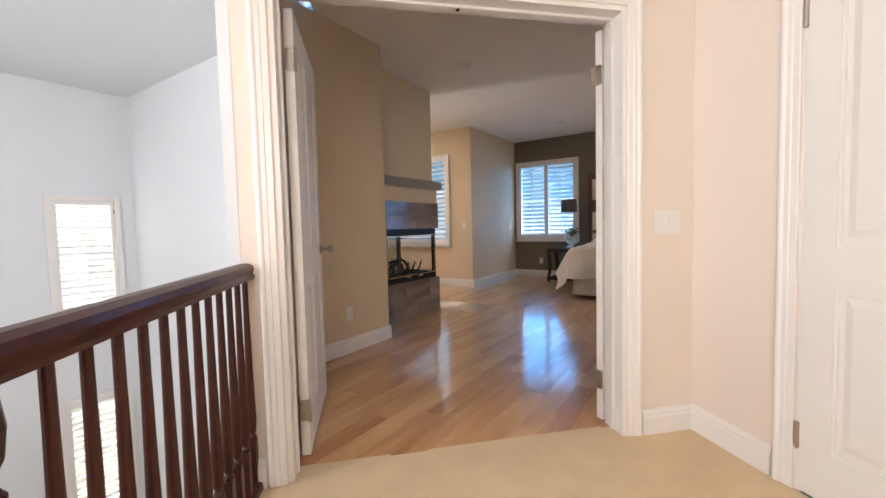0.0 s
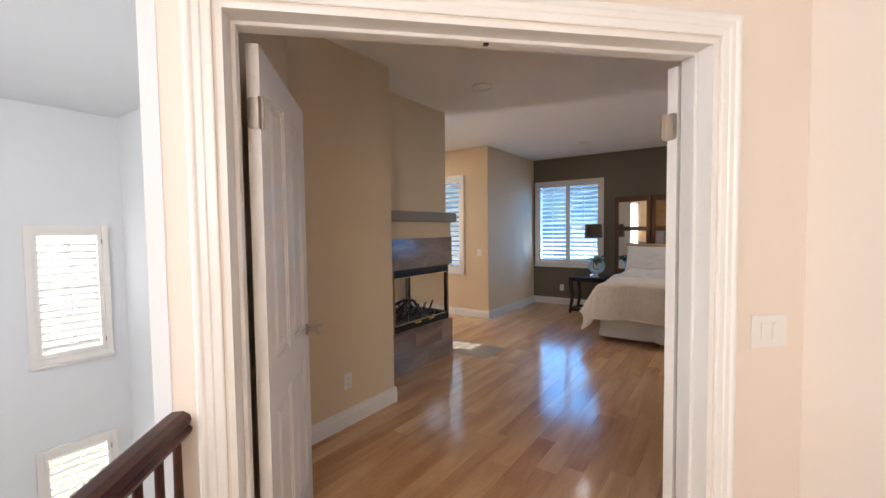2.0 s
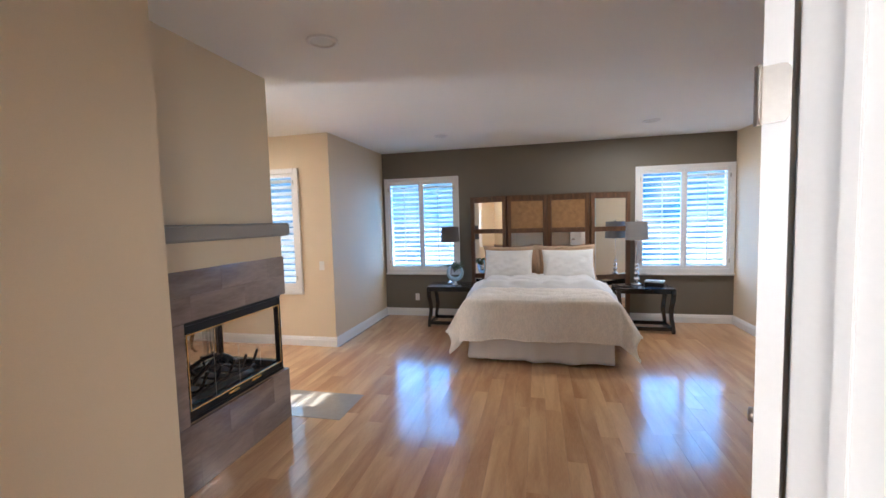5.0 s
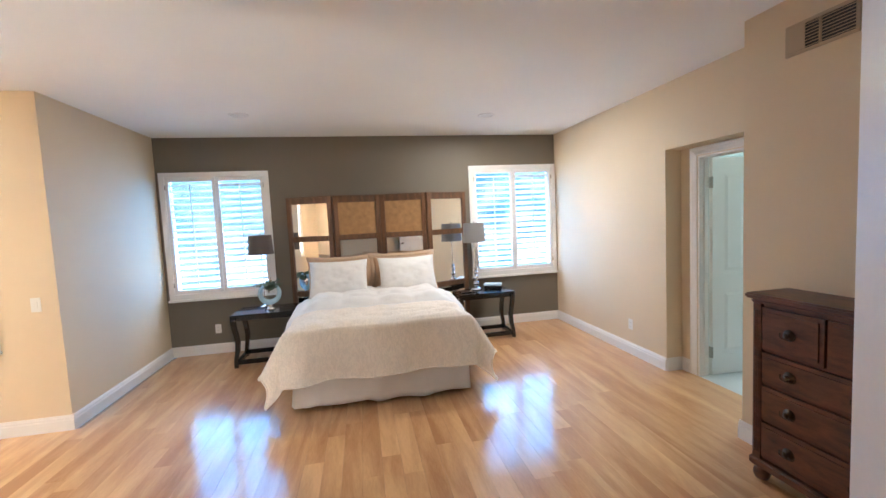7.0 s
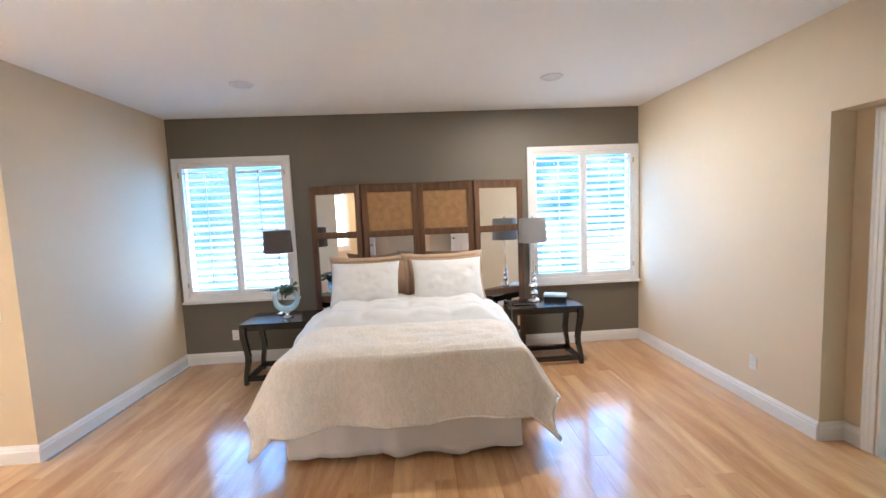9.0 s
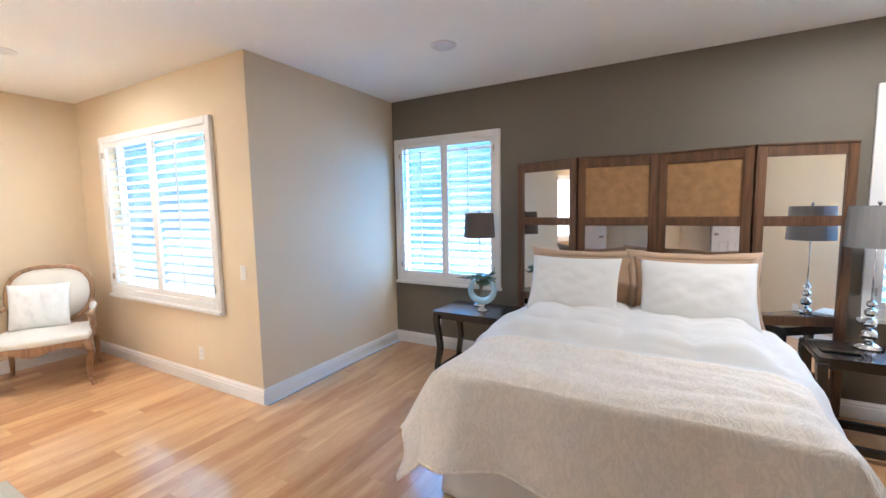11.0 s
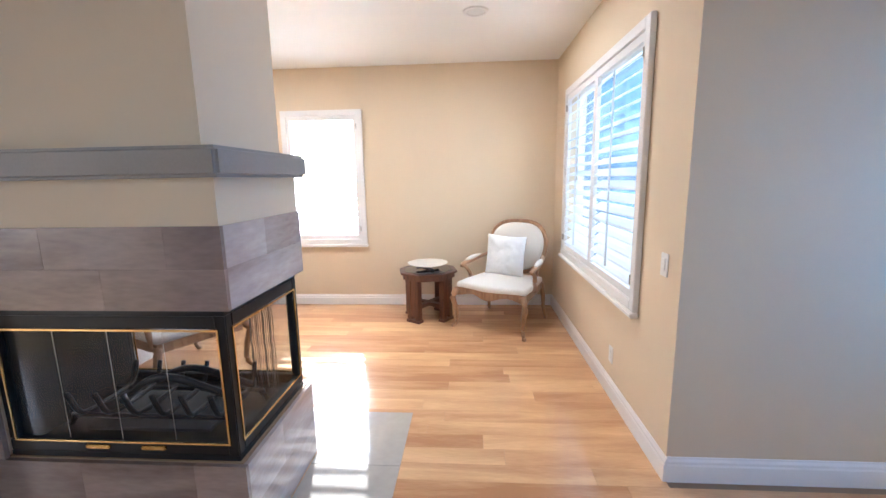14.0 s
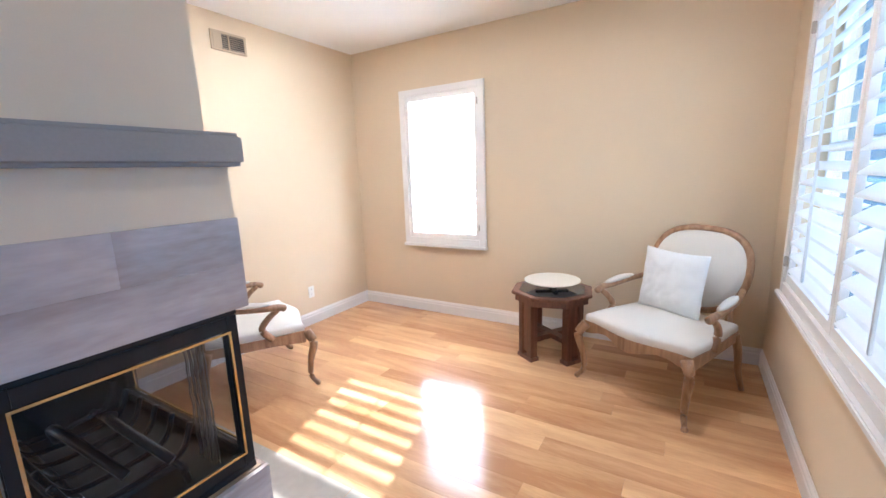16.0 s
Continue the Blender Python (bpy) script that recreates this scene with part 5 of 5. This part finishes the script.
CM = pose(-5.395, 5.935, 0, 0, 0, 61)
armchair(CM, "carved walnut armchair with cream upholstery beside the window")
armchair(pose(-4.18, 3.335, 0, 0, 0, 245), "carved walnut armchair with cream upholstery by the fireplace")
pillow("cushion", WHITEC, "square white cushion leaning on the armchair's back", 0.45, 0.43, 0.13, CM @ pose(-0.04, 0.15, 0.685, -8, 1, -4))

TABLEW = wood("reddish_brown_wood", (0.055, 0.018, 0.010), (0.20, 0.075, 0.038), 0.35, coat=0.3)
tb = thing("side_table", "octagonal reddish-brown wooden side table with slab legs", "side table", pose(-5.60, 5.15, 0, 0, 0, 12))
def octagon(r, z0, z1, turn=22.5):
    bm = bmesh.new()
    f = bm.faces.new([bm.verts.new((r * math.cos(radians(turn + 45 * k)), r * math.sin(radians(turn + 45 * k)), z0)) for k in range(8)])
    made = bmesh.ops.extrude_face_region(bm, geom=[f])
    bmesh.ops.translate(bm, vec=(0, 0, z1 - z0), verts=[g for g in made["geom"] if isinstance(g, bmesh.types.BMVert)])
    return bm


part("tabletop", bevelled(octagon(0.325, 0.505, 0.53), 0.005), TABLEW, tb)
part("apron", octagon(0.295, 0.455, 0.5045), TABLEW, tb)
part("inset", octagon(0.265, 0.5302, 0.5325), material("dark_glass_inset", (0.05, 0.05, 0.055), 0.06, vary=0.1, coat=0.5), tb, "dark glossy inset")
for k in range(4):
    m = pose(0, 0, 0, 0, 0, 90 * k + 45)
    bm = bmesh.new()
    for y0 in (-0.075, 0.03):
        box(bm, 0.205, 0.265, y0, y0 + 0.045, 0.03, 0.4545)
    box(bm, 0.215, 0.255, -0.03, 0.03, 0.06, 0.4545)
    box(bm, 0.198, 0.272, -0.085, 0.085, 0.001, 0.03)
    bmesh.ops.transform(bm, matrix=m, verts=bm.verts)
    part("leg", bm, TABLEW, tb)
for k in range(2):
    bm = bmesh.new()
    box(bm, -0.205, 0.205, -0.03, 0.03, 0.13 + k * 0.0, 0.17)
    if k:
        bmesh.ops.delete(bm, geom=list(bm.verts), context="VERTS")
        box(bm, -0.205, -0.031, -0.03, 0.03, 0.13, 0.17)
        box(bm, 0.031, 0.205, -0.03, 0.03, 0.13, 0.17)
    bmesh.ops.transform(bm, matrix=pose(0, 0, 0, 0, 0, 45 + 90 * k), verts=bm.verts)
    part("stretcher", bm, TABLEW, tb)
TX, TY = -5.60, 5.15
stand = thing("plate_stand", "low black crossed stand on the side table", "plate stand", pose(TX, TY, 0.5335, 0, 0, 30))
block("stand_arm", BLACK, stand, -0.13, 0.13, -0.016, 0.016, 0.0, 0.016, 0.003)
block("stand_arm", BLACK, stand, -0.016, 0.016, -0.13, 0.13, 0.0165, 0.032, 0.003)
CERAMIC = material("cream_ceramic", (0.76, 0.70, 0.60), 0.3, vary=0.04, scale=5)
bm = lathe([(0.0, 0.0), (0.09, 0.0), (0.10, 0.006), (0.19, 0.024), (0.215, 0.034), (0.216, 0.038), (0.208, 0.038), (0.185, 0.030), (0.10, 0.016), (0.0, 0.014)], 40)
bmesh.ops.transform(bm, matrix=pose(TX, TY, 0.566), verts=bm.verts)
tagged(part("plate", bm, CERAMIC, smooth=True), "large round cream ceramic plate on a black stand", "plate")

# ---- fire grate and chain curtain ----
grate = thing("fire_grate", "black iron log grate inside the glass fireplace", "fire grate", pose((FX0 + FX1) / 2, 4.22, 0.441))
for k in range(6):
    y = -0.32 + 0.125 * k
    rod("grate_bar", BLACK, grate, spline([(-0.19, y, 0.16), (-0.15, y, 0.07), (-0.05, y, 0.05), (0.08, y, 0.05), (0.15, y + 0.01, 0.08), (0.20, y + 0.02, 0.19)], 4), 0.011, 8)
for x in (-0.12, 0.12):
    rod("grate_rail", BLACK, grate, [(x, -0.38, 0.045), (x, 0.38, 0.045)], 0.011, 8)
    for y in (-0.36, 0.36):
        rod("grate_leg", BLACK, grate, [(x, y, 0.045), (x, y + (0.03 if y > 0 else -0.03), 0.0005)], 0.012, 8)
rod("branch", BLACK, grate, spline([(0.05, -0.2, 0.075), (0.10, 0.05, 0.22), (0.02, 0.30, 0.09)], 6), 0.017, 8)
rod("branch", BLACK, grate, spline([(-0.10, 0.34, 0.08), (-0.03, 0.10, 0.20), (-0.12, -0.16, 0.09)], 6), 0.017, 8)
MESH = material("chain_mesh", (0.20, 0.19, 0.18), 0.45, 0.8, vary=0.3, grain=200)
for x in (bx0 + 0.075,):
    cur = thing("mesh_curtain", "gathered metal chain curtain inside the fireplace", "fire curtain", pose(x, by1 - 0.1, bz0 + 0.0205))
    for k in range(26):
        xx = 0.013 * math.sin(k * 0.95)
        yy = -0.0052 * k
        rod("chain", MESH, cur, [(xx + 0.0015 * (-1) ** q, yy + 0.0012 * (-1) ** (q // 2), 0.51 * q / 12) for q in range(13)], 0.0016, 4)
    rod("curtain_rod", MESH, cur, [(0, -0.12, 0.51), (0, 0.03, 0.51)], 0.005, 6)
LOGS = material("cold_ash", (0.055, 0.054, 0.056), 0.9, vary=0.4, scale=30, grain=120, bump=0.6)
bm = bmesh.new()
box(bm, (FX0 + FX1) / 2 - 0.16, (FX0 + FX1) / 2 + 0.16, 3.95, 4.5, bz0 + 0.021, bz0 + 0.035)
tagged(part("ash_bed", bm, LOGS), "thin bed of dark lava rock under the grate", "lava rock", kind="stuff")

# ---- fittings ----
PLATE = material("white_plastic", (0.78, 0.75, 0.70), 0.35, vary=0.01, bump=0.0)
DARKSLOT = material("dark_slot", (0.03, 0.03, 0.03), 0.6)


def fitting(kind, at, turn):
    """An outlet or a switch: local x along the wall, -y out of it."""
    label = {"outlet": "white electrical outlet on the wall", "switch": "white rocker light switch on the wall", "double_switch": "white double rocker light switch beside the doorway"}[kind]
    t = thing("wall_outlet" if kind == "outlet" else "light_switch", label, kind.replace("_", " "), pose(*at, 0, 0, turn))
    w = 0.075 if kind == "double_switch" else 0.036
    block("plate", PLATE, t, -w if kind == "double_switch" else -0.036, w if kind == "double_switch" else 0.036, -0.006, -0.001, -0.058, 0.058, 0.002)
    if kind == "outlet":
        for z in (-0.022, 0.022):
            o = block("socket", PLATE, t, -0.017, 0.017, -0.008, -0.0062, z - 0.015, z + 0.015, 0.001)
            for x in (-0.007, 0.006):
                block("slot", DARKSLOT, o, x, x + 0.002, -0.0085, -0.0081, z - 0.004, z + 0.006)
    else:
        for x in ((-0.024, 0.024) if kind == "double_switch" else (0.0,)):
            block("rocker", PLATE, t, x - 0.016, x + 0.016, -0.010, -0.0062, -0.032, 0.032, 0.002)
    return t


fitting("outlet", (-2.61, YN, 0.317), 0)
fitting("outlet", (XE, 6.69, 0.33), -90)
fitting("outlet", (-3.99, YA, 0.29), 0)
fitting("switch", (-3.325, YA, 1.055), 0)
fitting("outlet", (XL, 2.86, 0.33), 90)
fitting("outlet", (-5.2, YS, 0.33), 180)
sw = diag(1.985, C_HALL)
fitting("double_switch", (sw[0], sw[1], 1.05), 45)


def vent(at, turn, w, h, label, cover=0.0):
    v = thing("wall_vent", label, "air vent", pose(*at, 0, 0, turn))
    for a in ((-w / 2, w / 2, h - 0.018, h), (-w / 2, w / 2, 0, 0.018), (-w / 2, -w / 2 + 0.018, 0.018, h - 0.018), (w / 2 - 0.018, w / 2, 0.018, h - 0.018), (-0.006, 0.006, 0.018, h - 0.018)):
        block("frame", VENTP, v, a[0], a[1], -0.012, -0.001, a[2], a[3], 0.002)
    block("backing", DARKSLOT, v, -w / 2 + 0.018, w / 2 - 0.018, -0.003, -0.001, 0.018, h - 0.018)
    n = max(4, round((h - 0.036) / 0.016))
    for k in range(n):
        z = 0.018 + (h - 0.036) * (k + 0.5) / n
        for x0, x1 in ((-w / 2 + 0.018, -0.006), (0.006, w / 2 - 0.018)):
            block("slat", VENTP, v, x0, x1, -0.0105, -0.0035, z - 0.0015, z + 0.0015, m=None)
    if cover:
        block("damper", VENTP, v, -w / 2 + 0.018, -w / 2 + 0.018 + cover, -0.014, -0.0125, 0.018, h - 0.018)
    return v


VENTP = material("beige_vent_enamel", (0.45, 0.34, 0.22), 0.5, vary=0.04)
vent((-4.63, YS, 2.455), 180, 0.30, 0.145, "beige metal air vent high on the wall", 0.07)
vent((1.71, 4.54, 2.40), -90, 0.36, 0.17, "beige metal air vent above the dresser", 0.09)
LENS = material("frosted_lens", (0.72, 0.70, 0.66), 0.4, vary=0.02)
for x, y, watts in SPOTS:
    lt = thing("ceiling_light", "white recessed round ceiling light", "ceiling light", pose(x, y, H), group="recessed ceiling lights")
    bm = bmesh.new()
    n = 28
    rr = [[bm.verts.new((r * math.cos(2 * math.pi * k / n), r * math.sin(2 * math.pi * k / n), z)) for k in range(n)] for r, z in ((0.098, -0.001), (0.096, -0.009), (0.075, -0.011), (0.07, -0.001))]
    for a, b in zip(rr, rr[1:]):
        for k in range(n):
            bm.faces.new([a[k], a[(k + 1) % n], b[(k + 1) % n], b[k]])
    part("trim_ring", bm, WHITE, lt, smooth=True)
    part("lens", lathe([(0.0, -0.0045), (0.069, -0.0045), (0.069, -0.001), (0.0, -0.001)], 24), LENS, lt)


# ---- hearth slabs and floor boards ----
HEARTH = material("polished_grey_marble", (0.46, 0.41, 0.35), 0.10, vary=0.12, scale=3, grain=18, bump=0.0, coat=0.5, per_object=0.3)
hearth = thing("hearth", "polished grey stone slabs set in the floor round the fireplace", "hearth", kind="structure")
HX0, HX1, HY1 = -3.70, -2.20, 5.235
for x0, x1, y0, y1 in ((HX0, -3.20, FY1 + 0.002, HY1), (-3.20, -2.70, FY1 + 0.002, HY1), (-2.70, HX1, FY1 + 0.002, HY1), (HX0, FX0 - 0.002, 4.10, FY1), (HX0, FX0 - 0.002, 3.46, 4.098)):
    block("stone_slab", HEARTH, hearth, x0 + 0.001, x1 - 0.001, y0 + 0.001, y1 - 0.001, -0.012, 0.004, 0.0015, segments=1)

OAK = wood("oak_floor_board", (0.47, 0.222, 0.088), (0.80, 0.485, 0.24), 0.30, axis="y", stretch=7.0, coat=1.0, scale=5.0, per_object=0.36)
boards = tagged(new("floor"), "glossy honey oak plank floor", "floor", kind="structure")
OAK.node_tree.nodes["Principled BSDF"].inputs["Coat Roughness"].default_value = 0.13
OAK.node_tree.nodes["Principled BSDF"].inputs["Coat IOR"].default_value = 1.47
OAK.node_tree.nodes["Principled BSDF"].inputs["Specular IOR Level"].default_value = 0.1
PW = 0.127
rng = random.Random(11)
rest = bmesh.new()
count = 0


def board(x0, x1, ya0, ya1, yb0, yb1, single):
    """One board between x0 and x1; its two ends may be cut on the slant."""
    g, z1, z0 = 0.0002, rng.uniform(-0.0002, 0.0001), -0.014
    e = 0.0005
    cx, cy = (x0 + x1) / 2, (ya0 + yb0) / 2
    bm = bmesh.new() if single else rest
    ox, oy = (cx, cy) if single else (0, 0)
    lo = [(x0 + g, ya0 + g), (x1 - g, ya1 + g), (x1 - g, yb1 - g), (x0 + g, yb0 - g)]
    hi = [(x0 + g + e, ya0 + g + e), (x1 - g - e, ya1 + g + e), (x1 - g - e, yb1 - g - e), (x0 + g + e, yb0 - g - e)]
    a = [bm.verts.new((x - ox, y - oy, z0)) for x, y in lo]
    b = [bm.verts.new((x - ox, y - oy, z1 - 0.0006)) for x, y in lo]
    c = [bm.verts.new((x - ox, y - oy, z1)) for x, y in hi]
    bm.faces.new(c)
    for k in range(4):
        q = (k + 1) % 4
        bm.faces.new([a[k], a[q], b[q], b[k]])
        bm.faces.new([b[k], b[q], c[q], c[k]])
    if single:
        o = part("plank", bm, OAK, boards)
        o.location = (cx, cy, 0)


def low_end(x):
    """Where the floor begins at x, coming from the hall side."""
    if x < XL - 0.128:
        return YS
    return max(x - C_ROOM - 0.06, 0.0) if x > -1.42 else max(0.14 - x, 1.40)


x = XA
while x < BX - 0.001:
    x1 = min(x + PW, BX)
    xm = (x + x1) / 2
    top = YA if xm < XW else YN
    s0, s1 = low_end(x), low_end(x1)
    if xm > 1.71 and xm < XE:
        s0 = s1 = 4.97
    elif xm >= XE:
        s0 = s1 = 5.08
        top = 6.15
    elif xm > 0.3:
        s0 = s1 = max(s0, 3.3) if xm < 0.5 else 3.3
    y = min(s0, s1) - rng.uniform(0, 1.2)
    while y < top:
        y1 = y + rng.uniform(0.7, 1.9)
        a0, a1, b = max(y, s0), max(y, s1), min(y1, top)
        if b - max(a0, a1) > 0.02:
            near = (-3.3 < xm < 1.3 and y < 6.6) or (xm < -3.3 and y1 > 3.9)
            single = near and count < 298
            count += single
            board(x, x1, a0, a1, b, b, single)
        y = y1
    x = x1
tagged(part("plank_rest", rest, OAK, boards), "", "", kind="stuff")
